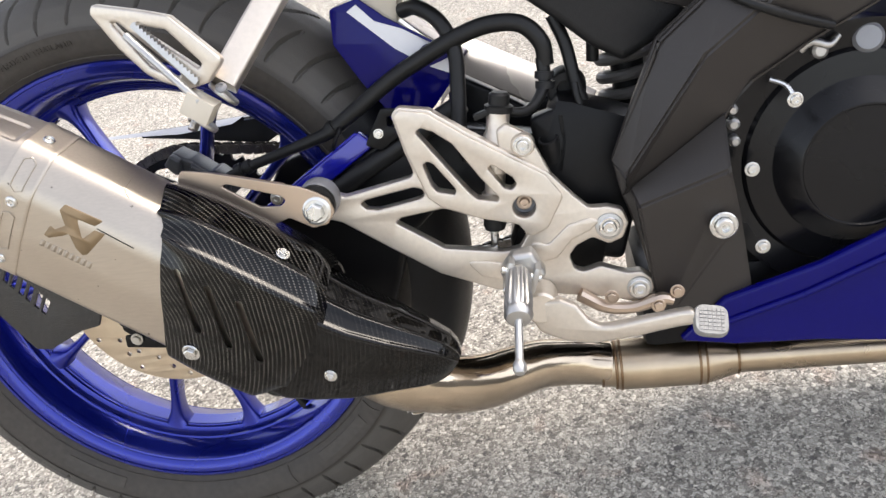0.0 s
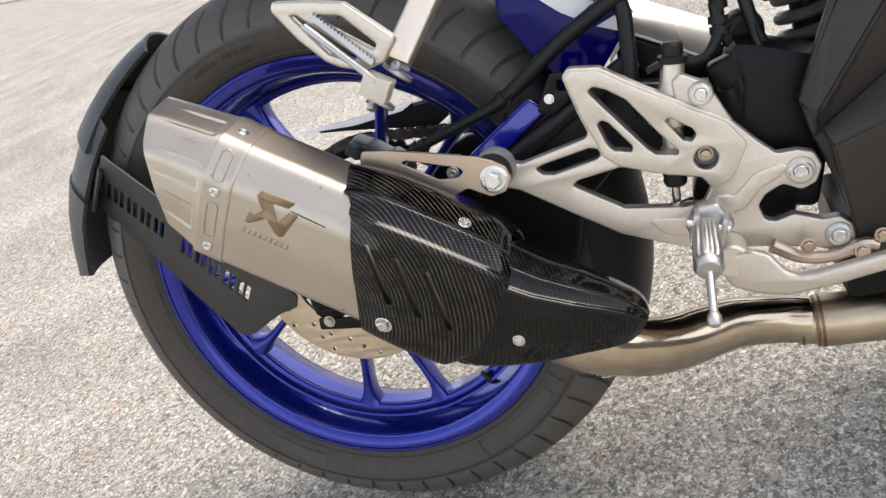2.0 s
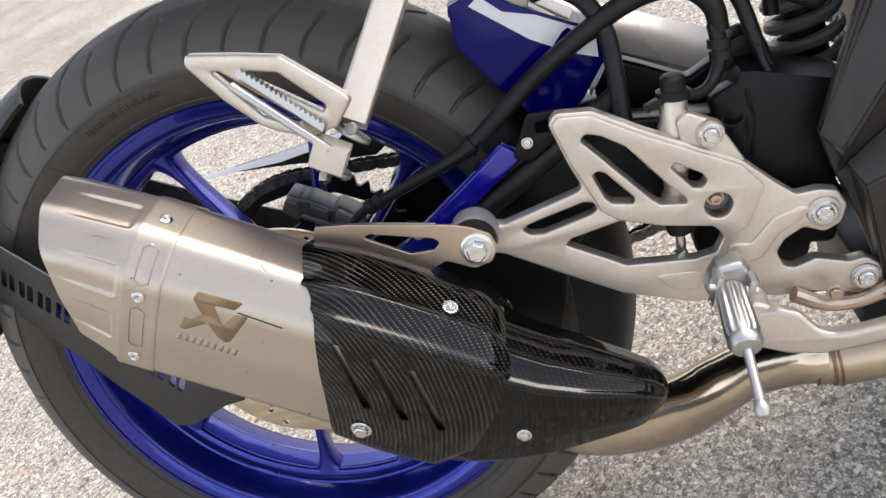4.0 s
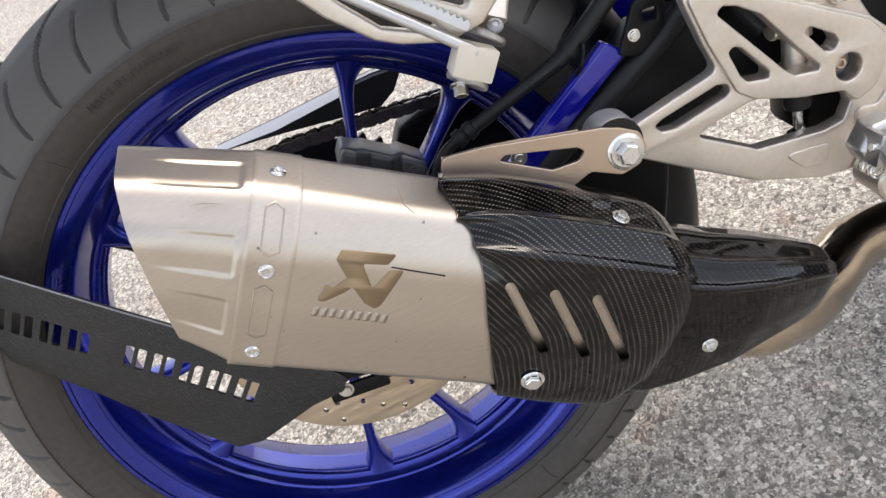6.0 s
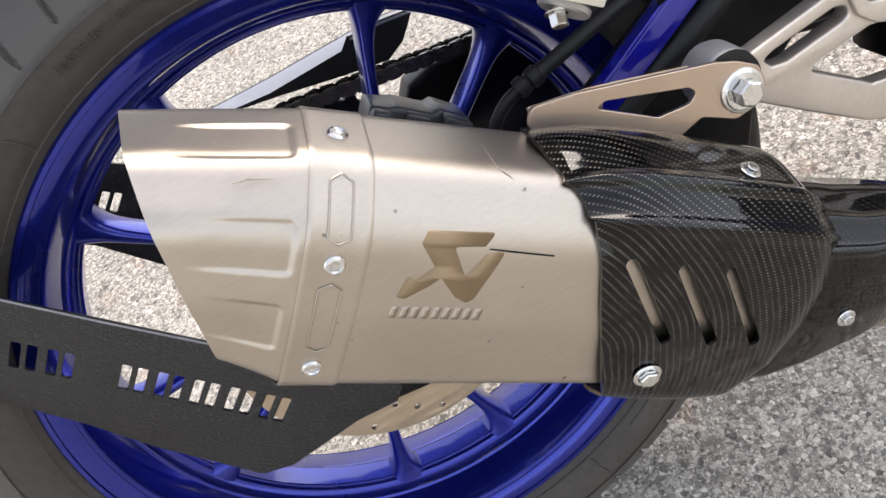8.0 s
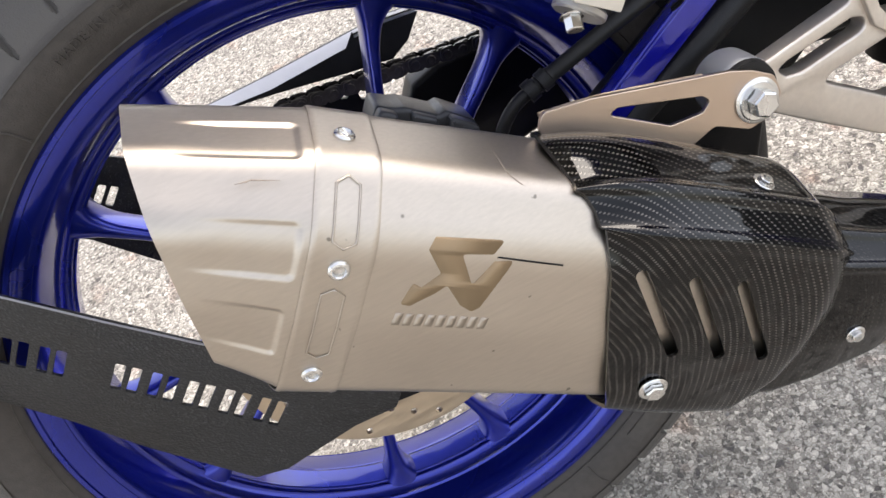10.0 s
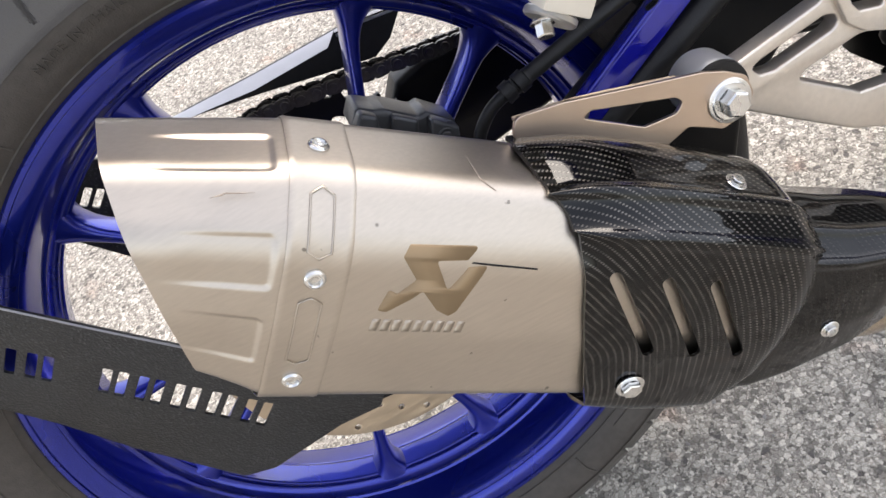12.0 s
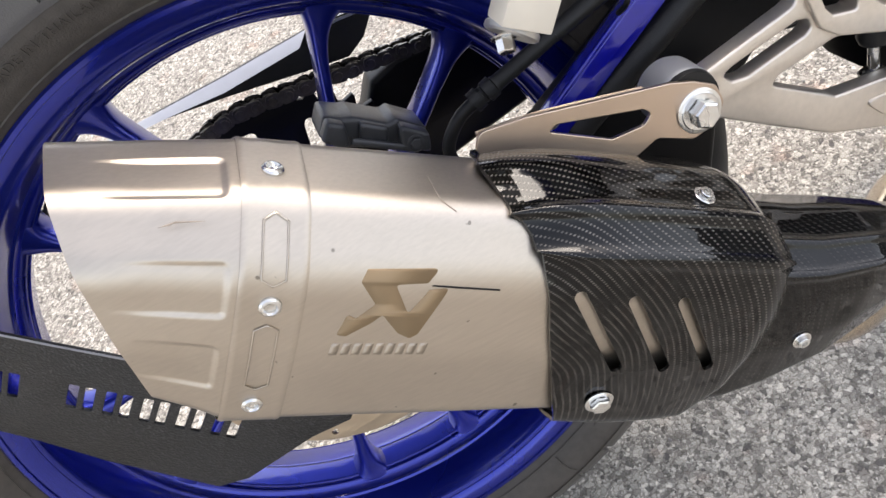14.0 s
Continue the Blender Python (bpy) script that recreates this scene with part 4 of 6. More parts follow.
def slot_cutter(a, b, w=0.0030):
    (s0, u0), (s1, u1) = a, b
    dx, dy = s1 - s0, u1 - u0
    ln = math.hypot(dx, dy)
    dx, dy = dx / ln, dy / ln
    outline = []
    for c, ang0 in (((s1, u1), 0), ((s0, u0), 180)):
        base = math.degrees(math.atan2(dy, dx)) + ang0
        outline += [(c[0] + w * math.cos(radians(base + t)), c[1] + w * math.sin(radians(base + t))) for t in range(-90, 91, 20)]
    bm = bmesh.new()
    lo = [bm.verts.new(su(p, -0.275, q)) for p, q in outline]
    hi = [bm.verts.new(su(p, -0.226, q)) for p, q in outline]
    bm.faces.new(lo), bm.faces.new(hi)
    for k in range(len(lo)):
        bm.faces.new((lo[k], lo[(k + 1) % len(lo)], hi[(k + 1) % len(lo)], hi[k]))
    return bm


carve(shield, [slot_cutter((0.0480 + 0.0265 * k, 0.1380), (0.0800 + 0.0268 * k, 0.0985)) for k in range(3)])

# carbon cone to the link pipe
CONE = [(0.142, -0.1900, 0.1105, 0.92, 0.87), (0.165, -0.1920, 0.1120, 0.91, 0.84), (0.185, -0.1960, 0.1185, 0.87, 0.76), (0.215, -0.2025, 0.1320, 0.76, 0.63), (0.240, -0.2060, 0.1435, 0.60, 0.485), (0.260, -0.2070, 0.1510, 0.47, 0.37), (0.270, -0.2070, 0.1530, 0.36, 0.28), (0.276, -0.2070, 0.1540, 0.20, 0.16)]
cone_rows = []
for (s, cy, cu, wy, wu) in [tuple(v) for v in np.array([np.interp(np.linspace(0.142, 0.276, 36), [c[0] for c in CONE], [c[i] for c in CONE]) for i in range(5)]).T]:
    cone_rows.append([(s, cy + (y - SHMID[0]) * wy * 0.955, cu + (u - SHMID[1]) * wu * 0.965) for y, u in SHRING])
cone_bm = skin(cone_rows)
for f in cone_bm.faces:
    for lp in f.loops:
        c = lp.vert.co
        lp[cone_bm.loops.layers.uv.active].uv = weave_uv(c.dot(AX), c.dot(UPV) + 0.7 * (c.y + 0.245))
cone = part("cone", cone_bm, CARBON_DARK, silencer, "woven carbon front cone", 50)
frame_loop = [(0.2015, -0.2140, 0.1715), (0.2250, -0.2095, 0.1745), (0.2330, -0.2235, 0.1640), (0.2095, -0.2285, 0.1610), (0.2015, -0.2140, 0.1715)]
part("raised_frame", tube([su(*p) for p in frame_loop], 0.0009, 8, 1), CARBON, silencer)
seam = []
for ds, g in ((-0.010, -0.0120), (-0.006, -0.0085), (-0.002, -0.0072), (0.003, -0.0068), (0.008, -0.0074), (0.011, -0.0090), (0.013, -0.0125), (0.012, -0.0165)):
    seam.append([(FRONT(SHBASE[k][1]) + ds, *(SHBASE[k] + SHOUT[k] * (g - 0.0075 * max(0.0, min(1.0, (SHBASE[k][1] - 0.140) / 0.035))))) for k in span])
part("seam_band", skin(seam, close=False), SEAM, silencer, "dull black rubber band over the joint", 50)


def shield_face(s, u):
    """The shield's or cone's outer face towards -y at station s and height u, with its outward normal."""
    if s < 0.165:
        ring = SHRING + SHOUT * 0.0015
    else:
        k = [np.interp(s, [c[0] for c in CONE], [c[i] for c in CONE]) for i in range(5)]
        ring = np.array([k[1], k[2]]) + (SHRING - SHMID) * np.array([k[3] * 0.955, k[4] * 0.965])
    near = [k for k in range(640) if ring[k][0] < ring[:, 0].mean()]
    best = min(near, key=lambda k: abs(ring[k][1] - u))
    return su(s, ring[best][0] - 0.0003, ring[best][1]), Vector((0, SHOUT[best][0], 0)) + UPV * SHOUT[best][1]


for s, u, r, kind in ((0.1130, 0.1800, 0.0042, "socket"), (0.0812, 0.0745, 0.0058, "hex"), (0.1890, 0.1120, 0.0040, "socket")):
    at, nrm = shield_face(s, u)
    bolt("screw", at, nrm, r, silencer, "bright zinc screw", kind)

# link pipe, collector and header
pipe = part("exhaust_pipe", tube([(0.225, -0.205, -0.028), (0.2589, -0.205, -0.0524), (0.2871, -0.190, -0.0705), (0.3075, -0.175, -0.0826), (0.3295, -0.158, -0.0915), (0.3533, -0.140, -0.0958), (0.3772, -0.123, -0.1004), (0.4105, -0.108, -0.1110), (0.436, -0.104, -0.1180)], [0.0235, 0.0245, 0.0250, 0.0250, 0.0245, 0.0235, 0.0225, 0.0215, 0.0210], 40, 10), PIPE, bike, "tan heat-stained stainless exhaust pipe")
part("collector", lathe([(0, 0.0175), (0.002, 0.0200), (0.006, 0.0200), (0.012, 0.0205), (0.016, 0.0236), (0.092, 0.0236), (0.098, 0.0226), (0.122, 0.0160), (0.126, 0.0150), (0.30, 0.0150), (0.30, 0.0)], (1, 0.0, -0.045), (0.430, -0.1045, -0.1200), 48), COLLECTOR, pipe)
for s, r in ((0.001, 0.0205), (0.0135, 0.0232), (0.0180, 0.0244), (0.0885, 0.0244), (0.0945, 0.0238), (0.1235, 0.0166)):
    dirn = Vector((1, 0, -0.045)).normalized()
    part("weld_bead", lathe([(-0.0014, r - 0.001), (-0.0008, r), (0.0008, r), (0.0014, r - 0.001)], dirn, Vector((0.430, -0.1045, -0.1200)) + dirn * s, 40), WELD, pipe, "brown weld bead")
coil = [(0.2200 + 0.00070 * k, -0.207 + 0.0030 * math.sin(k * 1.05), -0.0565 - 0.00040 * k + 0.0030 * math.cos(k * 1.05)) for k in range(70)] + [(0.2745, -0.205, -0.0885), (0.2830, -0.203, -0.0860)]
part("retaining_spring", tube(coil, 0.0008, 6, 2), CHROME, pipe, "small bright retaining spring")

# ---- rear mudguard: side plates with cut-outs and curved blades ----
def flap_place(y0, bx, bz, sign=1):
    return lambda a, b, d: Vector((a, sign * (y0 + bx * a + bz * b) - d, b))


def letter_slots(start, direction, height, pitch, pattern):
    """Pairs of plain slots standing in for the cut-out lettering."""
    dx, dz = Vector(direction).normalized()
    nx, nz = -dz, dx
    out = []
    for k, on in enumerate(pattern):
        if not on:
            continue
        for j, (f, w) in enumerate(((0.0, 0.0056), (0.0088, 0.0056))):
            c = pitch * k + f
            quad = []
            for a, b in ((-w / 2, 0.0), (w / 2, 0.0), (w / 2 + 0.001, height), (-w / 2 + 0.001, height)):
                quad.append((start[0] + dx * (c + a) + nx * b, start[1] + dz * (c + a) + nz * b))
            out.append(rounded(quad, 0.0012, 3))
    return out


PLATE = [(-0.208, 0.195), (-0.161, 0.154), (-0.087, 0.092), (-0.030, 0.052), (-0.004, 0.022), (-0.012, 0.010), (-0.039, 0.002), (-0.094, -0.024), (-0.116, -0.026), (-0.163, 0.022), (-0.190, 0.057), (-0.256, 0.126), (-0.262, 0.146)]
SLOTS = letter_slots((-0.2415, 0.1515), (0.764, -0.644), 0.0220, 0.0199, (1, 1, 1, 1, 1, 0, 1, 1, 1, 1, 1))
flap = plate("rear_mudguard", rounded(PLATE, 0.004, 3), SLOTS, 0.003, 0.0005, flap_place(-0.163, -0.43, -0.06), FLAP, bike, "speckled black mudguard plate with cut-out slots", 30)
FP = flap_place(-0.163, -0.43, -0.06)
# thin pale rod along the plate's upper edge
part("pale_edge", tube([FP(a, b, 0.0016) for a, b in ((-0.206, 0.1925), (-0.161, 0.1535), (-0.087, 0.0915), (-0.034, 0.0545))], 0.0007, 6, 2), GREY_METAL, flap, "pale upper edge")
FAR_PLATE = [(-0.208, 0.192), (-0.161, 0.160), (-0.112, 0.116), (-0.070, 0.080), (-0.030, 0.048), (-0.012, 0.010), (-0.094, -0.024), (-0.116, 0.000), (-0.141, 0.040), (-0.1707, 0.087), (-0.190, 0.108), (-0.246, 0.138), (-0.254, 0.150)]
far_slots = letter_slots((-0.2086, 0.1627), (0.70, -0.714), 0.0140, 0.0195, (0, 1, 1, 1, 1, 0, 1, 1, 1, 1, 1))
plate("far_side_plate", rounded(FAR_PLATE, 0.004, 3), far_slots, 0.003, 0.0005, flap_place(-0.155, -0.43, -0.06, -1), FLAP, flap)


def blade(a0, a1, r0, r1, w0, w1, drop0, drop1, name, tip=0.0):
    """A curved mudguard blade round the wheel, arched across, between two angles."""
    m, c, th = 22, 18, 0.003
    bm = bmesh.new()
    grids = []
    for inner in (0, th):
        g = []
        for i in range(m + 1):
            f = i / m
            ang = radians(a0 + (a1 - a0) * f)
            r, w, dr = r0 + (r1 - r0) * f, w0 + (w1 - w0) * f, drop0 + (drop1 - drop0) * f
            row = []
            for j in range(c + 1):
                q = 2 * j / c - 1
                rr = r - dr * abs(q) ** 2.2 - inner
                aa = ang + tip * f * f * (1 - abs(q)) * 0.12
                row.append(bm.verts.new((rr * math.cos(aa), q * (w - inner * 0.7), rr * math.sin(aa))))
            g.append(row)
        grids.append(g)
    o, n = grids
    for i in range(m):
        for j in range(c):
            bm.faces.new((o[i][j], o[i][j + 1], o[i + 1][j + 1], o[i + 1][j]))
            bm.faces.new((n[i][j], n[i + 1][j], n[i + 1][j + 1], n[i][j + 1]))
    for i in range(m):
        for j in (0, c):
            bm.faces.new((o[i][j], o[i + 1][j], n[i + 1][j], n[i][j]))
    for i in (0, m):
        for j in range(c):
            bm.faces.new((o[i][j], n[i][j], n[i][j + 1], o[i][j + 1]))
    return part(name, bm, FLAP, flap, "", 40)


blade(117, 141, 0.331, 0.357, 0.036, 0.066, 0.018, 0.042, "upper_blade")
blade(133, 157, 0.343, 0.364, 0.068, 0.082, 0.046, 0.060, "middle_blade")
blade(150, 169, 0.360, 0.374, 0.084, 0.060, 0.062, 0.050, "lower_blade", 0.6)
part("fold", block((-0.2445, -0.070, 0.163), (0.004, 0.034, 0.052), Matrix.Rotation(radians(38), 4, "Y") @ Matrix.Rotation(radians(38), 4, "Z"), 0.001), FLAP, flap)

# ---- silencer hanger ----
HANG = [(0.114, 0.136), (0.119, 0.1455), (0.142, 0.1405), (0.213, 0.1175), (0.224, 0.1120), (0.2345, 0.1040), (0.2365, 0.0930), (0.229, 0.0835), (0.216, 0.0820), (0.1985, 0.0935), (0.186, 0.0900), (0.150, 0.1060)]
hanger = plate("silencer_hanger", rounded(HANG, 0.005, 4), [rounded([(0.1490, 0.1275), (0.1540, 0.1290), (0.1960, 0.1125), (0.1995, 0.1080), (0.1940, 0.1040), (0.1770, 0.1060)], 0.003, 4), circle((0.2215, 0.0965), 0.0065)], 0.0026, 0.0005, flat_y(-0.1845), STEEL_WARM, bike, "heat-tinted bronze steel hanger bracket", 12)
bolt("hanger_bolt", (0.2225, -0.1860, 0.0960), (0, -1, 0.05), 0.0080, hanger, "bright flanged hex bolt", "hex", CHROME, 0.0085)
part("lip", tube([(0.1185, -0.1815, 0.1435), (0.150, -0.1815, 0.1365), (0.200, -0.1815, 0.1205)], 0.0012, 8, 3), STEEL_WARM, hanger)
part("washer", lathe([(0, 0.0), (0, 0.0116), (0.0012, 0.0118), (0.0016, 0.0110), (0.0016, 0.0)], (0, -1, 0.05), (0.2225, -0.1858, 0.0960), 36), CHROME, hanger)
part("bush", lathe([(-0.002, 0.006), (-0.002, 0.0150), (0.0, 0.0166), (0.003, 0.0172), (0.018, 0.0172), (0.021, 0.016), (0.021, 0.006)], (0, 1, 0), (0.2205, -0.1790, 0.1000), 40), GREY_METAL, hanger, "grey rubber-lined bush")
part("bush_rubber", lathe([(0.0, 0.0), (0.0, 0.0164), (-0.0032, 0.0156), (-0.0032, 0.0)], (0, 1, 0), (0.2212, -0.1795, 0.1000), 32), BLACK_RUBBER, hanger)

# ---- footrest bracket ----
BR_Y = lambda a: -0.1540 + 0.03 * (a - 0.26)
br = lambda a, b, d: Vector((a, BR_Y(a) - d, b))
OUTER = [(0.2917, 0.1566), (0.2973, 0.1628), (0.3220, 0.1567), (0.3506, 0.1330), (0.4080, 0.0907), (0.4260, 0.0672), (0.4369, 0.0550), (0.4518, 0.0540), (0.4636, 0.0495), (0.4675, 0.0377), (0.4616, 0.0255), (0.4498, 0.0216), (0.4369, 0.0296), (0.4230, 0.0241), (0.4160, 0.0158), (0.4190, 0.0029), (0.4260, -0.0003), (0.4409, 0.0028), (0.4616, -0.0068), (0.4734, -0.0068), (0.4832, -0.0163), (0.4813, -0.0302), (0.4695, -0.0362), (0.4478, -0.0273), (0.4100, -0.0190), (0.3870, -0.0129), (0.3526, -0.0058), (0.3066, 0.0167), (0.2704, 0.0449), (0.2339, 0.0745), (0.2203, 0.0802), (0.2129, 0.0924), (0.2224, 0.1039), (0.2402, 0.0962), (0.3015, 0.1044), (0.2968, 0.1242)]
H = [
    [(0.3087, 0.1407), (0.3138, 0.1438), (0.3225, 0.1394), (0.3363, 0.1271), (0.3546, 0.0947), (0.3663, 0.0769), (0.3653, 0.0733), (0.3485, 0.0779), (0.3434, 0.0838)],
    [(0.3097, 0.1138), (0.3143, 0.1159), (0.3189, 0.1125), (0.3327, 0.0895), (0.3317, 0.0844), (0.3174, 0.0891), (0.3138, 0.0951)],
    [(0.3607, 0.1029), (0.3648, 0.1051), (0.3799, 0.0919), (0.3824, 0.0854), (0.3774, 0.0812), (0.3718, 0.0836)],
    [(0.2512, 0.0888), (0.2580, 0.0910), (0.2984, 0.0952), (0.3051, 0.0928), (0.3061, 0.0868), (0.3015, 0.0846), (0.2652, 0.0805), (0.2559, 0.0828)],
    [(0.2772, 0.0674), (0.2834, 0.0709), (0.3179, 0.0734), (0.3338, 0.0698), (0.3536, 0.0578), (0.3799, 0.0511), (0.3837, 0.0392), (0.3764, 0.0286), (0.3617, 0.0279), (0.3138, 0.0383), (0.3087, 0.0427)],
]
bracket = plate("footrest_bracket", rounded(OUTER, 0.006, 4), [*[rounded(h, 0.0035, 4) for h in H], circle((0.3854, 0.0654), 0.0095, 28)], 0.012, 0.0015, br, ALLOY, bike, "satin cast-alloy footrest bracket with triangular openings", 42)
# raised upper panel, arm rib and bosses on the bracket
UPPER = [(0.2937, 0.1561), (0.2984, 0.1608), (0.3210, 0.1546), (0.3495, 0.1309), (0.4060, 0.0896), (0.4180, 0.0699), (0.4020, 0.0444), (0.3860, 0.0388), (0.3789, 0.0511), (0.3465, 0.0621), (0.3189, 0.0755), (0.3087, 0.0858), (0.3045, 0.1030), (0.2989, 0.1242)]
plate("raised_panel", rounded(UPPER, 0.006, 4), [*[rounded(h, 0.0035, 4) for h in H[:3]], circle((0.3854, 0.0654), 0.0095, 28)], 0.008, 0.0013, lambda a, b, d: br(a, b, d + 0.0055), ALLOY, bracket, "", 42)
RIB = [(0.3292, 0.0251), (0.3475, 0.0218), (0.3637, 0.0178), (0.3577, 0.0035), (0.3414, 0.0089)]
plate("arm_rib", rounded(RIB, 0.004, 4), [], 0.0026, 0.0010, lambda a, b, d: br(a, b, d + 0.0062), ALLOY, bracket, "", 42)
part("recess", lathe([(0.006, 0), (0.006, 0.0095), (-0.006, 0.0095)], (0, 1, 0), br(0.3854, 0.0654, 0), 28), GREY_METAL, bracket)
bolt("bracket_screw", br(0.3854, 0.0654, -0.005), (0, -1, 0.02), 0.0050, bracket, "", "socket", STEEL_WARM, 0.005)
for a, b, r in ((0.4513, 0.0376, 0.0115), (0.4700, -0.0213, 0.0105)):
    part("boss", lathe([(-0.0055, 0.0), (-0.0055, r), (-0.0080, r - 0.0006), (-0.0085, r - 0.002), (-0.0085, 0.0)], (0, 1, 0), br(a, b, 0), 36), ALLOY_BARE, bracket)
    bolt("mount_screw", br(a, b, 0.0085), (0, -1, 0.02), 0.0066, bracket, "bright socket screw", "socket", CHROME, 0.004)
RIDGE = [(0.3860, 0.0348), (0.4000, 0.0293), (0.4180, 0.0439), (0.4369, 0.0476), (0.4448, 0.0438), (0.4359, 0.0366), (0.4200, 0.0310), (0.4060, 0.0164), (0.3920, 0.0149), (0.3829, 0.0206)]
plate("branch_ridge", rounded(RIDGE, 0.006, 4), [], 0.006, 0.0013, lambda a, b, d: br(a, b, d + 0.0055), ALLOY, bracket, "", 42)

# folding rider's footrest with feeler rod
HUB = rounded([(0.3605, 0.0265), (0.3720, 0.0395), (0.3880, 0.0400), (0.3970, 0.0195), (0.3845, 0.0090), (0.3630, 0.0165)], 0.004, 4)
hub = plate("footrest", HUB, [], 0.020, 0.004, flat_y(-0.188), ALLOY_BARE, bike, "folded ribbed alloy footrest with a long feeler rod", 42)
for off in (-0.0105, 0.0105):
    part("ear", block(Vector((0.3778, -0.2000, 0.0245)) + Vector((0.93, 0, -0.37)) * off, (0.005, 0.020, 0.022), Matrix.Rotation(radians(22), 4, "Y"), 0.0018), ALLOY_BARE, hub)
part("hinge_pin", rod(Vector((0.3778, -0.2060, 0.0270)) - Vector((0.93, 0, -0.37)) * 0.016, Vector((0.3778, -0.2060, 0.0270)) + Vector((0.93, 0, -0.37)) * 0.016, 0.0028, 16), CHROME, hub)
P0, P1 = Vector((0.3755, -0.206, 0.0280)), Vector((0.3740, -0.243, 0.0130))
grip = bmesh.new()
ga, gu, gv = basis(P1 - P0)
rings = []
L = (P1 - P0).length
for z, r in ((0.0, 0.0085), (0.003, 0.0102), (0.012, 0.0104), (L - 0.004, 0.0112), (L, 0.0098)):
    ring = []
    for k in range(48):
        rib = 0.0011 if (k // 2) % 2 else 0.0
        q = r - (rib if 0.002 < z < L - 0.001 else 0.0)
        ring.append(grip.verts.new(P0 + ga * z + (gu * math.cos(2 * math.pi * k / 48) + gv * math.sin(2 * math.pi * k / 48)) * q))
    rings.append(ring)
for p, q in zip(rings, rings[1:]):
    for k in range(48):
        grip.faces.new((p[k], p[(k + 1) % 48], q[(k + 1) % 48], q[k]))
grip.faces.new(rings[0]), grip.faces.new(rings[-1])
part("grip", grip, ALLOY_BARE, hub, "knurled alloy grip", 25)
part("collar", lathe([(0, 0.0), (0, 0.0108), (0.004, 0.0112), (0.008, 0.0090), (0.010, 0.0)], ga, P1, 32), ALLOY_BARE, hub)
F0, F1 = P1 + ga * 0.006, Vector((0.3714, -0.2820, -0.0135))
part("feeler_rod", rod(F0, F1, 0.0031, 20), ALLOY_BARE, hub)
part("feeler_knob", lathe([(-0.007, 0.0), (-0.006, 0.0036), (-0.003, 0.0050), (0.001, 0.0050), (0.004, 0.0036), (0.0055, 0.0)], F1 - F0, F1, 24), ALLOY_BARE, hub)
spr = [(0.3660 + 0.0042 * math.cos(k * 0.9), -0.188 - 0.0006 * k, 0.0120 + 0.0042 * math.sin(k * 0.9)) for k in range(28)]
part("return_spring", tube(spr, 0.0009, 6, 2), CHROME, hub)

# brake pedal
PEDAL = [(0.376, -0.020), (0.384, -0.037), (0.404, -0.0437), (0.425, -0.0447), (0.458, -0.0360), (0.4905, -0.0250), (0.505, -0.0215), (0.503, -0.0095), (0.4918, -0.0118), (0.444, -0.0264), (0.433, -0.0282), (0.4250, -0.0240), (0.4165, -0.0105), (0.404, -0.006), (0.384, -0.008)]
ped = plate("brake_pedal", rounded(PEDAL, [0.006, 0.010, 0.02, 0.02, 0.05, 0.03, 0.004, 0.004, 0.03, 0.03, 0.012, 0.010, 0.008, 0.008, 0.006], 6), [], 0.011, 0.0032, lambda a, b, d: Vector((a, -0.186 - 0.39 * (a - 0.4) - d, b)), ALLOY, bike, "flat curved alloy brake pedal with a chequered toe pad", 42)
part("pedal_pivot", lathe([(-0.012, 0.0), (-0.012, 0.012), (-0.010, 0.014), (0.018, 0.014), (0.018, 0.0)], (0, 1, 0), (0.388, -0.176, -0.014), 32), ALLOY, ped)
PADC = Vector((0.5140, -0.2310, -0.0200))
PADT = Matrix.Rotation(radians(13), 4, "Y") @ Matrix.Rotation(radians(40), 4, "X")
padm = bmesh.new()
pad_rings = [[padm.verts.new(PADC + PADT @ Vector((a * f, b * f, z))) for a, b in rounded([(-0.0130, -0.0125), (0.0130, -0.0125), (0.0130, 0.0125), (-0.0130, 0.0125)], 0.0085, 5)] for z, f in ((-0.005, 0.86), (-0.003, 0.97), (0.0, 1.0), (0.002, 0.98), (0.0034, 0.92))]
for p, q in zip(pad_rings, pad_rings[1:]):
    for k in range(len(p)):
        padm.faces.new((p[k], p[(k + 1) % len(p)], q[(k + 1) % len(p)], q[k]))
padm.faces.new(pad_rings[0]), padm.faces.new(pad_rings[-1])
for i in range(6):
    for j in range(6):
        block(PADC + PADT @ Vector((-0.0080 + 0.0032 * i, -0.0078 + 0.0031 * j, 0.0036)), (0.0024, 0.0024, 0.0010), PADT, 0.0, padm)
part("toe_pad", padm, TOE_PAD, ped, "chequered bare toe pad", 30)
part("link_plate", tube([(0.420, -0.160, -0.018), (0.440, -0.160, -0.032), (0.462, -0.160, -0.036), (0.486, -0.160, -0.031), (0.496, -0.160, -0.034)], [0.006, 0.0055, 0.005, 0.006, 0.004], 10, 5, flat=1.0), STEEL_WARM, ped)
for p in ((0.483, -0.168, -0.033), (0.446, -0.166, -0.021), (0.500, -0.160, -0.026)):
    bolt("pivot_nut", p, (0, -1, 0.05), 0.0046, ped, "", "hex", STEEL_WARM)

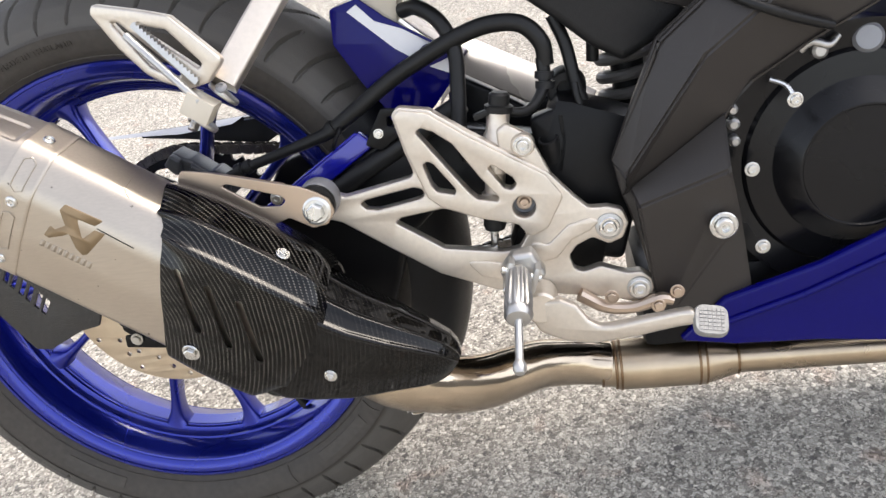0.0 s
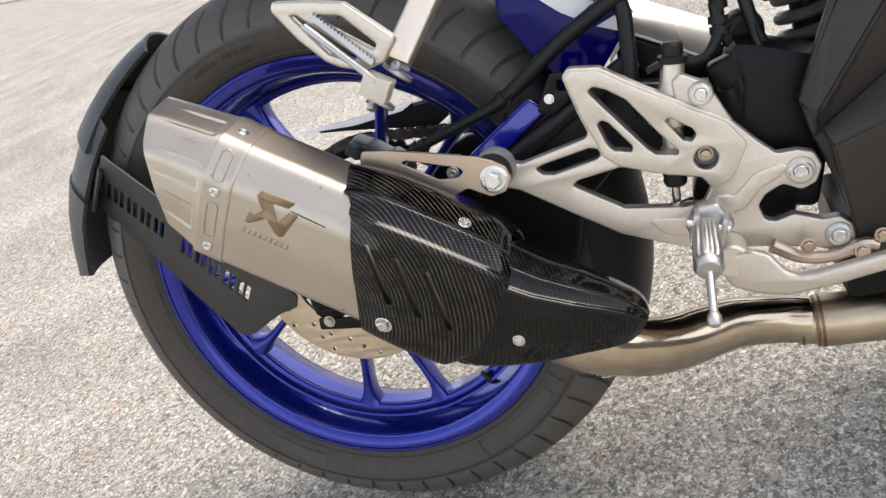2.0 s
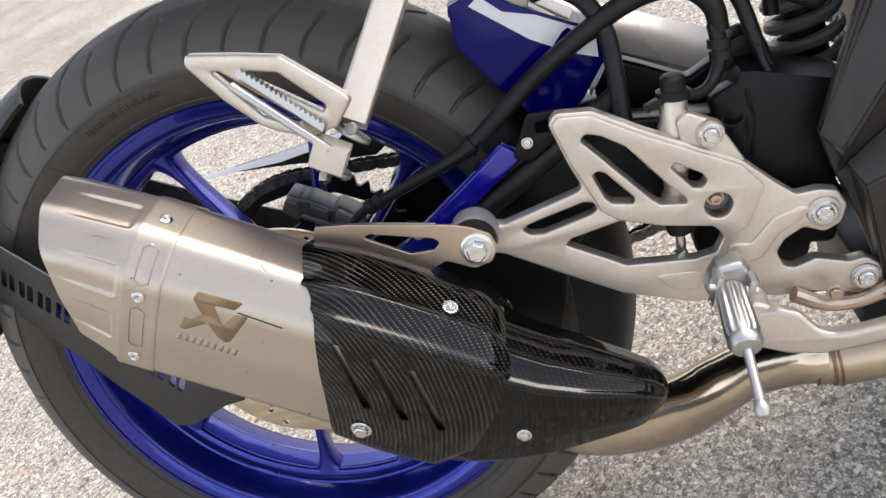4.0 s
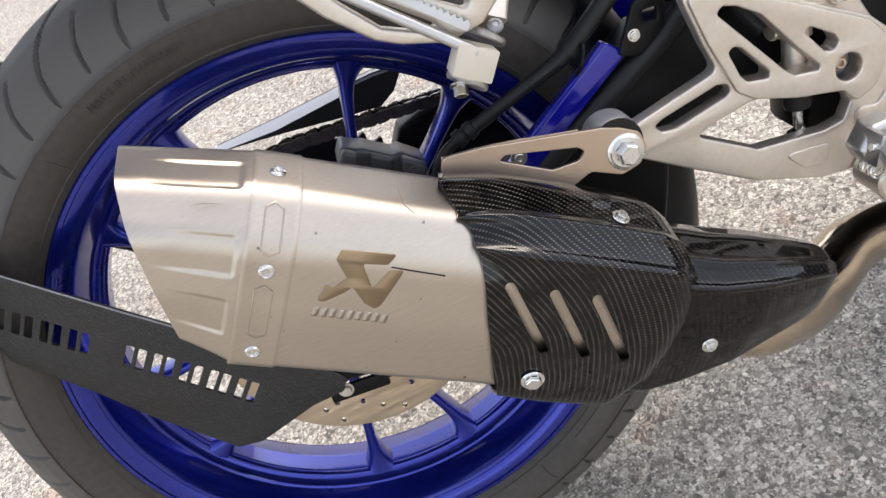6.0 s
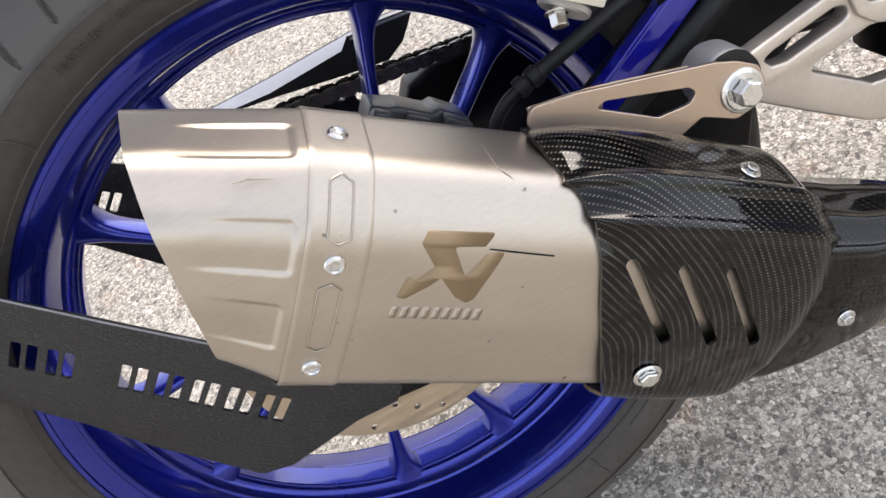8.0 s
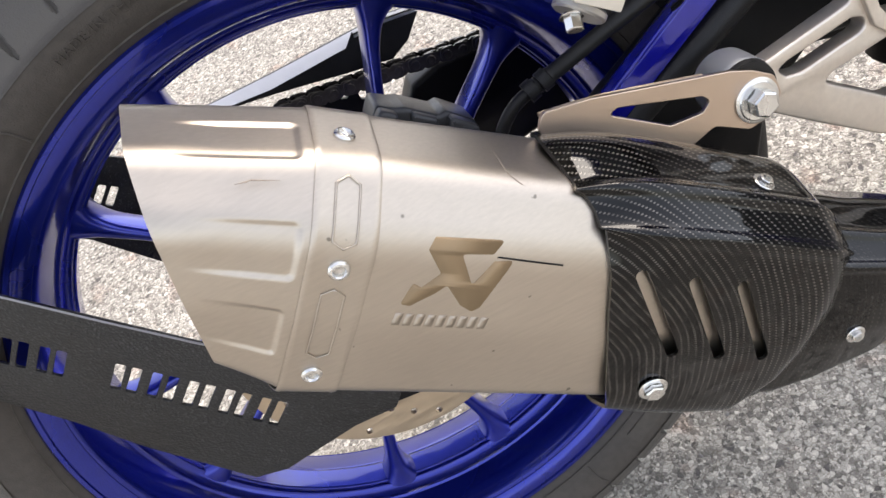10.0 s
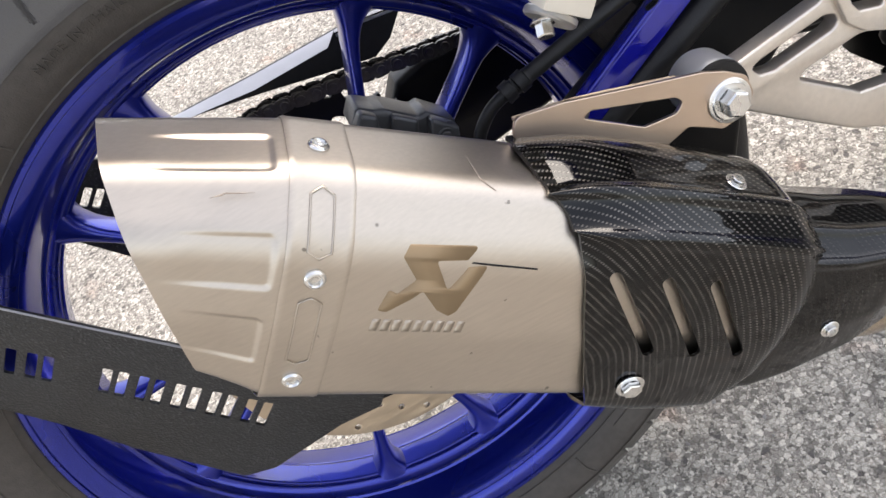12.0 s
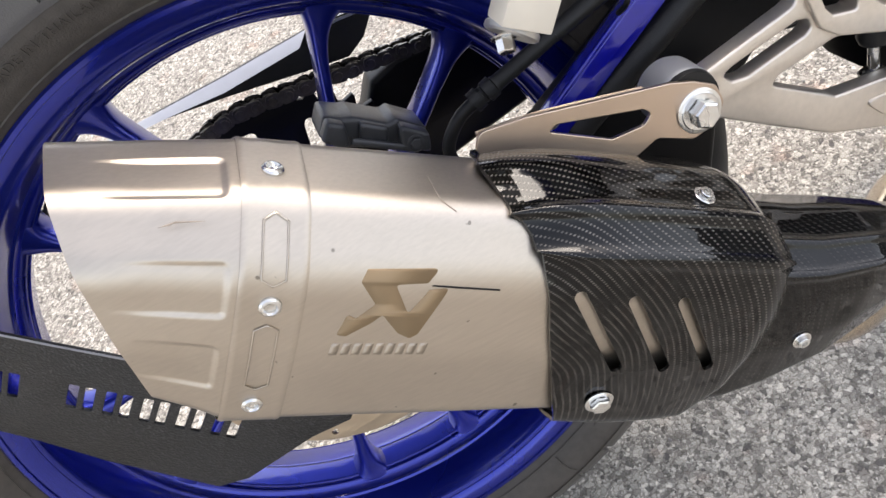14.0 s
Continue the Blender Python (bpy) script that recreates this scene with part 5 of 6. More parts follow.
# rear master cylinder behind the bracket
mc = part("master_cylinder", lathe([(0, 0.0), (0, 0.0105), (0.012, 0.0105), (0.014, 0.0085), (0.030, 0.0085), (0.032, 0.0115), (0.062, 0.0115), (0.066, 0.0095), (0.085, 0.0095), (0.086, 0)], (0.20, 0, 0.98), (0.3590, -0.1370, 0.0620), 32), ALLOY, bike, "small alloy brake master cylinder with black boots")
plate("mount_ear", rounded([(0.372, 0.130), (0.380, 0.1345), (0.394, 0.1250), (0.401, 0.1133), (0.405, 0.1026), (0.412, 0.084), (0.400, 0.082), (0.380, 0.104), (0.372, 0.112)], 0.005), [], 0.010, 0.002, flat_y(-0.1480), ALLOY, mc)
part("ear_boss", lathe([(-0.004, 0.0), (-0.004, 0.0088), (-0.002, 0.0098), (0.004, 0.0098), (0.004, 0.0)], (0, 1, 0), (0.3915, -0.1530, 0.1160), 28), ALLOY, mc)
bolt("ear_screw", (0.3915, -0.1570, 0.1160), (0, -1, 0.03), 0.0058, mc, "bright socket screw", "socket", CHROME)
part("rubber_boot", lathe([(0, 0.0), (0, 0.0095), (0.004, 0.0105), (0.008, 0.0090), (0.012, 0.0100), (0.016, 0.0085), (0.018, 0.0)], (-0.10, 0, -0.99), (0.3585, -0.1370, 0.0585), 24), BLACK_RUBBER, mc)
part("push_rod", rod((0.3565, -0.137, 0.043), (0.3535, -0.137, 0.020), 0.0035, 16), CHROME, mc)
part("fork_end", block((0.3530, -0.137, 0.020), (0.012, 0.010, 0.014), Matrix.Rotation(radians(-10), 4, "Y"), 0.0015), CHROME, mc)
part("inlet", rod((0.365, -0.137, 0.102), (0.348, -0.140, 0.105), 0.007, 18), ALLOY, mc)
part("banjo_cap", lathe([(0, 0.0), (0, 0.0115), (0.005, 0.0118), (0.006, 0.0085), (0.014, 0.0085), (0.016, 0.0065), (0.017, 0)], (0.20, 0, 0.98), (0.3755, -0.1370, 0.1420), 24), BLACK_RUBBER, mc)
part("banjo_tab", block((0.3640, -0.140, 0.1430), (0.018, 0.008, 0.005), Matrix.Rotation(radians(-14), 4, "Y"), 0.001), BLACK_RUBBER, mc)

# hoses
hose = part("brake_hose", tube([(0.1105, -0.107, 0.088), (0.112, -0.107, 0.103), (0.124, -0.107, 0.1152), (0.139, -0.107, 0.1205)], 0.0038, 14), BLACK_RUBBER, bike, "black rubber brake hose in a ribbed sleeve")
line = catmull([(0.139, -0.107, 0.1205), (0.153, -0.107, 0.1235), (0.173, -0.107, 0.1280), (0.192, -0.107, 0.1325)], 14)
part("ribbed_sleeve", tube(line, [0.0048 + (0.0005 if k % 2 and k < 12 else 0.0) for k in range(len(line))], 16, 1), BLACK_RUBBER, hose, "ribbed rubber sleeve")
for c in ((0.137, -0.107, 0.1200), (0.146, -0.107, 0.1220)):
    part("clamp", lathe([(-0.003, 0.0040), (-0.003, 0.0064), (0.003, 0.0064), (0.003, 0.0040)], (1, 0, 0.3), c, 20), BLACK_PLASTIC, hose)
part("upper_hose", tube([(0.190, -0.107, 0.1320), (0.210, -0.107, 0.1365), (0.227, -0.107, 0.1420), (0.254, -0.106, 0.157), (0.287, -0.104, 0.176), (0.316, -0.103, 0.189), (0.347, -0.102, 0.201), (0.376, -0.101, 0.207), (0.402, -0.104, 0.2035), (0.4165, -0.106, 0.187), (0.418, -0.106, 0.168)], [0.0050, 0.0056, 0.0062, 0.0068, 0.0070, 0.0072, 0.0074, 0.0074, 0.0074, 0.0074, 0.0070], 20), BLACK_RUBBER, hose)
part("sleeve_lip", lathe([(-0.003, 0.0050), (-0.003, 0.0080), (0.003, 0.0080), (0.003, 0.0050)], (0.85, 0, 0.5), (0.229, -0.107, 0.1430), 20), BLACK_RUBBER, hose)
part("hose_end", tube([(0.416, -0.106, 0.174), (0.414, -0.110, 0.152), (0.404, -0.120, 0.139), (0.392, -0.130, 0.137), (0.376, -0.137, 0.144)], [0.0060, 0.0052, 0.0042, 0.0040, 0.0040], 14), BLACK_RUBBER, hose)
for c, dz in (((0.4155, -0.107, 0.160), 0), ((0.4150, -0.108, 0.152), 0)):
    part("crimp", lathe([(-0.003, 0.005), (-0.003, 0.0080), (0.003, 0.0080), (0.003, 0.005)], (0.15, 0.1, 1), c, 20), BLACK_PLASTIC, hose)
part("hose_clip", tube([(0.226, -0.112, 0.126), (0.230, -0.118, 0.132), (0.236, -0.116, 0.142), (0.238, -0.104, 0.148)], 0.0016, 8), BLACK_SATIN, hose)
res = part("fluid_reservoir", block((0.287, -0.058, 0.258), (0.036, 0.034, 0.075), Matrix.Rotation(radians(10), 4, "Y"), 0.006), RESERVOIR, bike, "milky plastic brake fluid reservoir with a black hose")
part("rim", block((0.292, -0.058, 0.290), (0.042, 0.038, 0.005), Matrix.Rotation(radians(10), 4, "Y"), 0.001), RESERVOIR, res)
part("outlet_hose", tube([(0.303, -0.075, 0.228), (0.318, -0.085, 0.229), (0.336, -0.095, 0.215), (0.345, -0.102, 0.190), (0.343, -0.112, 0.158), (0.340, -0.125, 0.125), (0.346, -0.137, 0.106)], 0.0066, 18), BLACK_RUBBER, res)
part("lug", lathe([(-0.008, 0.0), (-0.008, 0.014), (0.008, 0.014), (0.008, 0.0)], (0, 1, 0), (0.329, -0.060, 0.252), 28), BLACK_PLASTIC, res)
bolt("lug_screw", (0.329, -0.068, 0.252), (0, -1, 0), 0.005, res, "", "hex")

# ---- passenger footrest ----
PG = lambda a, b, d: Vector((a, -0.163 - 0.38 * (a - 0.078) - d, b))
LOOP = [(0.0755, 0.2745), (0.0800, 0.2815), (0.1190, 0.2725), (0.1500, 0.2640), (0.1790, 0.2360), (0.1880, 0.2270), (0.1700, 0.2120), (0.1490, 0.2085), (0.1260, 0.2165), (0.1140, 0.2235), (0.0940, 0.2455)]
pegb = plate("passenger_footrest", rounded(LOOP, 0.005, 4), [rounded([(0.0930, 0.2665), (0.1010, 0.2650), (0.1480, 0.2200), (0.1400, 0.2190), (0.1200, 0.2290)], 0.003, 4), rounded([(0.1230, 0.2600), (0.1440, 0.2545), (0.1690, 0.2265), (0.1640, 0.2230), (0.1200, 0.2570)], 0.003, 4)], 0.010, 0.0022, PG, ALLOY, bike, "folded alloy passenger footrest on a tubular stay", 42)
tp0, tp1 = Vector((0.1730, -0.1830, 0.2070)), Vector((0.2880, -0.0560, 0.3600))
stay = bmesh.new()
_, tu, tv = basis(tp1 - tp0, (0, 1, 0))
rr = []
for q in (tp0, tp1):
    rr.append([stay.verts.new(q + tu * a + tv * b) for a, b in rounded([(-0.0095, -0.0110), (0.0095, -0.0110), (0.0095, 0.0110), (-0.0095, 0.0110)], 0.003, 3)])
for k in range(len(rr[0])):
    stay.faces.new((rr[0][k], rr[0][(k + 1) % len(rr[0])], rr[1][(k + 1) % len(rr[0])], rr[1][k]))
stay.faces.new(rr[0]), stay.faces.new(rr[1])
part("stay", stay, ALLOY, pegb, "square alloy stay", 40)
# serrated tread bar
ba, bb = Vector((0.1145, -0.1830, 0.2600)), Vector((0.1600, -0.2010, 0.2115))
bx, bu, bv = basis(bb - ba, (0, -1, 0))
bv = -bv
bar = bmesh.new()
bl = (bb - ba).length
rail = []
n_t = 18
for k in range(n_t * 2 + 1):
    z = bl * k / (n_t * 2)
    top = 0.0066 if k % 2 else 0.0044
    rail.append([bar.verts.new(ba + bx * z + bu * a + bv * b) for a, b in ((-0.0022, 0.0005), (0.0028, 0.0005), (0.0028, top), (-0.0022, top))])
for p, q in zip(rail, rail[1:]):
    for k in range(4):
        bar.faces.new((p[k], p[(k + 1) % 4], q[(k + 1) % 4], q[k]))
bar.faces.new(rail[0]), bar.faces.new(rail[-1])
part("serrated_bar", bar, ALLOY_BARE, pegb, "bare serrated tread bar", 10)
part("side_rod", rod(ba + bv * -0.0075 + bu * 0.002, bb + bv * -0.0075 + bx * 0.01 + bu * 0.002, 0.0032, 14), ALLOY_BARE, pegb)
part("pivot_block", block((0.1570, -0.1990, 0.1950), (0.023, 0.018, 0.018), Matrix.Rotation(radians(38), 4, "Y"), 0.0012), RESERVOIR, pegb, "cream pivot block")
pin = Vector((0.72, 0.24, 0.65)).normalized()
for at, r in (((0.1510, -0.1860, 0.1815), 0.0125), ((0.1700, -0.1790, 0.1990), 0.0135)):
    part("clevis_flange", lathe([(-0.0022, 0.0), (-0.0022, r - 0.001), (-0.0012, r), (0.0012, r), (0.0022, r - 0.001), (0.0022, 0.0)], pin, at, 36), ALLOY_BARE, pegb, "bare cast flange")
bolt("pivot_bolt", (0.1760, -0.1960, 0.2060), (0.2, -0.7, 0.7), 0.0046, pegb, "dull grey pivot bolt", "dome", GREY_METAL)
bolt("stop_nut", (0.1460, -0.1900, 0.1830), (-0.3, -0.6, -0.7), 0.0046, pegb, "", "hex", CHROME, 0.007)

# ---- swingarm, black shell for the tyre's shade, and blue nose panel ----
ARM = [(-0.030, 0.018), (-0.030, -0.020), (0.040, -0.034), (0.100, -0.048), (0.180, -0.062), (0.235, -0.060), (0.258, -0.010), (0.272, 0.030), (0.310, 0.060), (0.420, 0.040), (0.500, 0.030), (0.505, 0.070), (0.420, 0.105), (0.330, 0.128), (0.282, 0.136), (0.170, 0.080)]
arm = plate("swingarm", rounded(ARM, 0.010), [], 0.034, 0.006, flat_y(-0.088), BLACK_SATIN, bike, "black swingarm with a glossy blue upper strip")
plate("blue_strip", rounded([(0.2510, 0.1377), (0.2640, 0.1248), (0.150, 0.0600), (0.138, 0.0740)], 0.002, 3), [], 0.014, 0.0018, flat_y(-0.1065), BLUE_BRIGHT, arm, "bright glossy blue strip")
part("strip_edge", rod((0.2495, -0.1120, 0.1372), (0.140, -0.1120, 0.0752), 0.0016, 10), BLUE_BRIGHT, arm)
part("lower_bar", rod((0.180, -0.108, 0.070), (0.345, -0.108, 0.148), 0.009, 20), BLACK_PLASTIC, arm)
plate("inner_panel", rounded([(0.326, 0.168), (0.366, 0.142), (0.396, 0.121), (0.4227, 0.131), (0.4445, 0.1224), (0.4664, 0.0855), (0.470, 0.0), (0.430, 0.0), (0.400, 0.012), (0.370, 0.012), (0.345, 0.020), (0.327, 0.040), (0.324, 0.100)], 0.006), [], 0.020, 0.004, flat_y(-0.030), BLACK_SATIN, arm)
plate("hose_bracket", rounded([(0.256, 0.126), (0.276, 0.156), (0.298, 0.152), (0.292, 0.132), (0.270, 0.120)], 0.004), [rounded([(0.280, 0.148), (0.290, 0.147), (0.288, 0.138), (0.279, 0.140)], 0.002)], 0.004, 0.001, flat_y(-0.1150), BLACK_SATIN, arm)
bolt("bracket_screw", (0.270, -0.1165, 0.1350), (0, -1, 0.05), 0.0034, arm, "", "socket")
bolt("swingarm_screw", (0.168, -0.1180, 0.0922), (0, -1, 0.05), 0.0046, arm, "", "socket")
plate("far_arm", rounded([(-0.04, 0.025), (-0.04, -0.025), (0.10, -0.030), (0.30, 0.000), (0.50, 0.030), (0.50, 0.075), (0.30, 0.084), (0.180, 0.073), (0.125, 0.077), (0.100, 0.070), (0.086, 0.050), (0.055, 0.032)], 0.006), [], 0.030, 0.005, flat_y(0.118), BLACK_SATIN, arm)
part("far_rail", block((0.375, 0.075, 0.1330), (0.190, 0.050, 0.010), Matrix.Rotation(radians(32), 4, "Y") @ Matrix.Rotation(radians(38), 4, "X"), 0.0012), RAIL, arm, "silver-grey upper rail of the far arm")
part("axle", rod((0, -0.115, 0), (0, 0.135, 0), 0.010, 28), CHROME, arm)


def arc_shell(a0, a1, r_of, w, th, steps=24, c=16):
    bm = bmesh.new()
    gs = []
    for inner in (0, th):
        gs.append([[bm.verts.new(((r_of(q * w) - inner) * math.cos(a), q * w, (r_of(q * w) - inner) * math.sin(a))) for q in np.linspace(-1, 1, c + 1)] for a in np.radians(np.linspace(a0, a1, steps + 1))])
    o, n = gs
    for i in range(steps):
        for j in range(c):
            bm.faces.new((o[i][j], o[i][j + 1], o[i + 1][j + 1], o[i + 1][j]))
            bm.faces.new((n[i][j], n[i + 1][j], n[i + 1][j + 1], n[i][j + 1]))
        for j in (0, c):
            bm.faces.new((o[i][j], o[i + 1][j], n[i + 1][j], n[i][j]))
    for i in (0, steps):
        for j in range(c):
            bm.faces.new((o[i][j], n[i][j], n[i][j + 1], o[i][j + 1]))
    return bm


tyre_r = lambda y: float(np.interp(abs(y), [0, 0.016, 0.032, 0.046, 0.058, 0.066, 0.072], [0.3125, 0.3108, 0.3052, 0.2965, 0.2850, 0.2730, 0.2590]))
# the black shell stands in for the deep shade on the tyre's front
hug = part("tyre_shade_hugger", arc_shell(-24, 30, lambda y: tyre_r(y) + 0.0050, 0.072, 0.0025), BLACK_PLASTIC, bike, "black shell for the tyre's shade, with a blue and white graphic nose panel")
SIDE = [(0.242, 0.240), (0.239, 0.210), (0.258, 0.172), (0.272, 0.150), (0.276, 0.136), (0.302, 0.134), (0.316, 0.142), (0.339, 0.166), (0.344, 0.190), (0.326, 0.199), (0.288, 0.226), (0.268, 0.245)]
nose = plate("blue_side", rounded(SIDE, 0.004), [], 0.004, 0.001, flat_y(-0.078), BLUE_GLOSS, hug, "glossy blue side panel")
topb = bmesh.new()
tr = [[topb.verts.new((x, y, z - 9.0 * max(0, abs(y) - 0.05) ** 2)) for y in np.linspace(-0.079, 0.079, 9)] for x, z in ((0.240, 0.2400), (0.264, 0.2420), (0.290, 0.2160), (0.313, 0.1930), (0.340, 0.1700), (0.322, 0.150))]
for p, q in zip(tr, tr[1:]):
    for k in range(8):
        topb.faces.new((p[k], p[k + 1], q[k + 1], q[k]))
part("blue_top", topb, BLUE_GLOSS, hug)
for shape in ([(0.257, 0.2355), (0.266, 0.2400), (0.279, 0.2240), (0.301, 0.2140), (0.323, 0.1985), (0.316, 0.1965), (0.306, 0.1880), (0.292, 0.1985)], [(0.3375, 0.1835), (0.3355, 0.1700), (0.3190, 0.1785)], [(0.312, 0.2060), (0.330, 0.1940), (0.327, 0.1910)]):
    plate("white_patch", shape, [], 0.0008, 0.0, flat_y(-0.0806), WHITE_GLOSS, hug, "white graphic patch")
for a, b, y0, y1 in (((0.258, 0.2440), (0.300, 0.2085), -0.072, -0.052), ((0.268, 0.2400), (0.312, 0.1970), -0.046, -0.030), ((0.300, 0.2090), (0.338, 0.1740), -0.076, -0.046), ((0.262, 0.2440), (0.325, 0.1850), -0.020, 0.030)):
    wb = bmesh.new()
    v = [wb.verts.new(p) for p in ((a[0], y0, a[1] + 0.0016), (a[0] + 0.006, y1, a[1] - 0.003), (b[0], y1 - 0.006, b[1] + 0.0022), (b[0] - 0.004, y0, b[1] + 0.0050))]
    wb.faces.new(v)
    r = bmesh.ops.extrude_face_region(wb, geom=wb.faces[:])
    bmesh.ops.translate(wb, vec=(0.0006, 0, 0.0008), verts=[e for e in r["geom"] if isinstance(e, bmesh.types.BMVert)])
    part("white_flash", wb, WHITE_GLOSS, hug, "white graphic flash")

# brake caliper over the disc
CAL = [(0.050, 0.1265), (0.0585, 0.1370), (0.0680, 0.1300), (0.0735, 0.1275), (0.0900, 0.1130), (0.0950, 0.1135), (0.1090, 0.0990), (0.1060, 0.0850), (0.0960, 0.0860), (0.0830, 0.0980), (0.0620, 0.1120)]
cal = plate("brake_caliper", rounded(CAL, 0.003, 3), [], 0.030, 0.003, flat_y(-0.050), CALIPER, bike, "dark grey brake caliper above the disc", 40)
for shape, dep, thick in (([(0.0505, 0.1270), (0.0590, 0.1362), (0.0672, 0.1290), (0.0640, 0.1160), (0.0590, 0.1165)], -0.066, 0.014), ([(0.0750, 0.1250), (0.0885, 0.1130), (0.0840, 0.1010), (0.0700, 0.1130)], -0.065, 0.009), ([(0.0945, 0.1130), (0.1085, 0.0985), (0.1050, 0.0860), (0.0900, 0.0985)], -0.067, 0.014)):
    plate("housing", rounded(shape, 0.0028, 3), [], thick, 0.0025, flat_y(dep), CALIPER, cal, "", 40)
part("pad_pin", rod((0.066, -0.072, 0.118), (0.098, -0.072, 0.093), 0.0024, 14), CALIPER, cal)
bolt("slide_bolt", (0.0985, -0.075, 0.0985), (0, -1, 0.1), 0.0040, cal, "", "hex", CALIPER)
part("torque_arm", block((-0.020, -0.075, -0.050), (0.050, 0.005, 0.014), Matrix.Rotation(radians(8), 4, "Y"), 0.003), BLACK_SATIN, cal)
bolt("torque_nut", (-0.030, -0.079, -0.044), (0, -1, 0), 0.0050, cal, "", "hex", RESERVOIR)

# ---- frame, cover, engine and cowl ----
COV = [(0.560, 0.225), (0.535, 0.203), (0.503, 0.180), (0.482, 0.138), (0.4600, 0.0900), (0.4640, 0.0630), (0.4740, 0.0250), (0.4800, -0.0070), (0.4850, -0.0620), (0.5640, -0.0560), (0.5560, 0.0320), (0.5475, 0.0760), (0.5490, 0.1060), (0.5700, 0.1360), (0.6150, 0.1600), (0.6700, 0.1850), (0.7000, 0.2400)]
cover_part = plate("frame_cover", rounded(COV, 0.008, 4), [], 0.010, 0.003, flat_y(-0.1400), GREY_PLASTIC, bike, "dark grey textured frame cover with sharp facets")


CORNERS = dict(A=(0.5360, 0.2030, -0.150), B=(0.5040, 0.1790, -0.149), C=(0.4615, 0.0900, -0.147), D=(0.4680, 0.0770, -0.160), E=(0.5330, 0.1660, -0.176), F=(0.5900, 0.2050, -0.176), G=(0.4705, 0.0655, -0.148), H=(0.5495, 0.1175, -0.149), I=(0.5720, 0.1370, -0.149), J=(0.6150, 0.1600, -0.149), K=(0.6700, 0.1850, -0.152), L=(0.5470, 0.0775, -0.176), M=(0.4745, 0.0565, -0.173), N=(0.5555, 0.0320, -0.158), O=(0.5640, -0.0560, -0.149), P=(0.4855, -0.0620, -0.148), Q=(0.4810, -0.0080, -0.150), R=(0.700, 0.240, -0.152), S=(0.565, 0.228, -0.152))
fb = bmesh.new()
fv = {k: fb.verts.new((x, y, z)) for k, (x, z, y) in CORNERS.items()}
for f in ("SABCDEF", "FEDGHIJKR", "GHLM", "MLNOPQ", "SFR"):
    fb.faces.new([fv[c] for c in f])
rim_loop = "SABCDGMQPONLHIJKR"
rb = [fb.verts.new((fv[c].co.x, -0.1410, fv[c].co.z)) for c in rim_loop]
for i in range(len(rim_loop)):
    fb.faces.new((fv[rim_loop[i]], fv[rim_loop[(i + 1) % len(rim_loop)]], rb[(i + 1) % len(rb)], rb[i]))
bmesh.ops.triangulate(fb, faces=[f for f in fb.faces if len(f.verts) > 4])
bmesh.ops.bevel(fb, geom=[e for e in fb.edges if len(e.link_faces) == 2 and e.calc_face_angle(0) > 0.12], offset=0.0022, segments=2, affect="EDGES")
part("faceted_face", fb, GREY_PLASTIC, cover_part, "", 20)
bolt("cover_bolt", (0.5390, -0.1700, 0.0310), (0, -1, 0.03), 0.0085, cover_part, "large bright flanged bolt", "socket", CHROME, 0.008)
part("seam_strip", tube([(0.546, -0.156, 0.2130), (0.560, -0.1680, 0.2030), (0.576, -0.1770, 0.1940), (0.600, -0.1690, 0.1820), (0.628, -0.1560, 0.1700)], 0.0036, 12, 6), BLACK_RUBBER, cover_part)

sump = block((0.545, -0.060, -0.060), (0.15, 0.13, 0.075), None, 0.012)
eng = part("engine", block((0.655, 0.010, 0.040), (0.22, 0.26, 0.26), None, 0.02), BLACK_SATIN, bike, "black engine with a round clutch cover and bright screws")
part("clutch_cover", lathe([(0.03, 0.0), (0.03, 0.092), (-0.004, 0.092), (-0.008, 0.088), (-0.010, 0.0680), (-0.0110, 0.0665), (-0.0255, 0.0525), (-0.0270, 0.0505), (-0.0270, 0.0490), (-0.0255, 0.0480), (-0.0255, 0.0)], (0, 1, 0), (0.655, -0.1200, 0.0550), 72), BLACK_GLOSS, eng, "glossy black round clutch cover", 25)
part("sump", sump, BLACK_SATIN, eng)
part("case_edge", lathe([(0.0, 0.088), (-0.004, 0.106), (-0.004, 0.112), (0.02, 0.114)], (0, 1, 0), (0.655, -0.1240, 0.0550), 72), BLACK_GLOSS, eng)
for p in ((0.5720, -0.1500, 0.0000), (0.5670, -0.1500, 0.0670), (0.6000, -0.1560, 0.1190)):
    bolt("case_screw", p, (0, -1, 0.02), 0.0046, eng, "bright case screw", "socket", CHROME)
for z, r in ((0.1130, 0.0042), (0.1010, 0.0050), (0.0870, 0.0044)):
    part("silver_fitting", lathe([(-0.004, 0.0), (-0.004, r * 0.6), (-0.002, r), (0.010, r), (0.010, 0.0)], (0, 1, 0.1), (0.5585, -0.132, z), 18), ALLOY_BARE, eng)
part("lever", tube([(0.612, -0.130, 0.150), (0.620, -0.133, 0.156), (0.632, -0.134, 0.152), (0.640, -0.133, 0.158)], [0.0026, 0.0032, 0.0030, 0.0022], 12), ALLOY_BARE, eng)
part("lever_boss", lathe([(-0.006, 0.0), (-0.006, 0.004), (-0.004, 0.0062), (0.010, 0.0062), (0.010, 0.0)], (0, 1, 0), (0.626, -0.128, 0.148), 20), ALLOY_BARE, eng)
part("filler_cap", lathe([(-0.012, 0.0), (-0.012, 0.009), (-0.009, 0.0115), (0.010, 0.0120), (0.010, 0.0)], (0.2, 1, -0.2), (0.664, -0.120, 0.150), 28), GREY_METAL, eng)
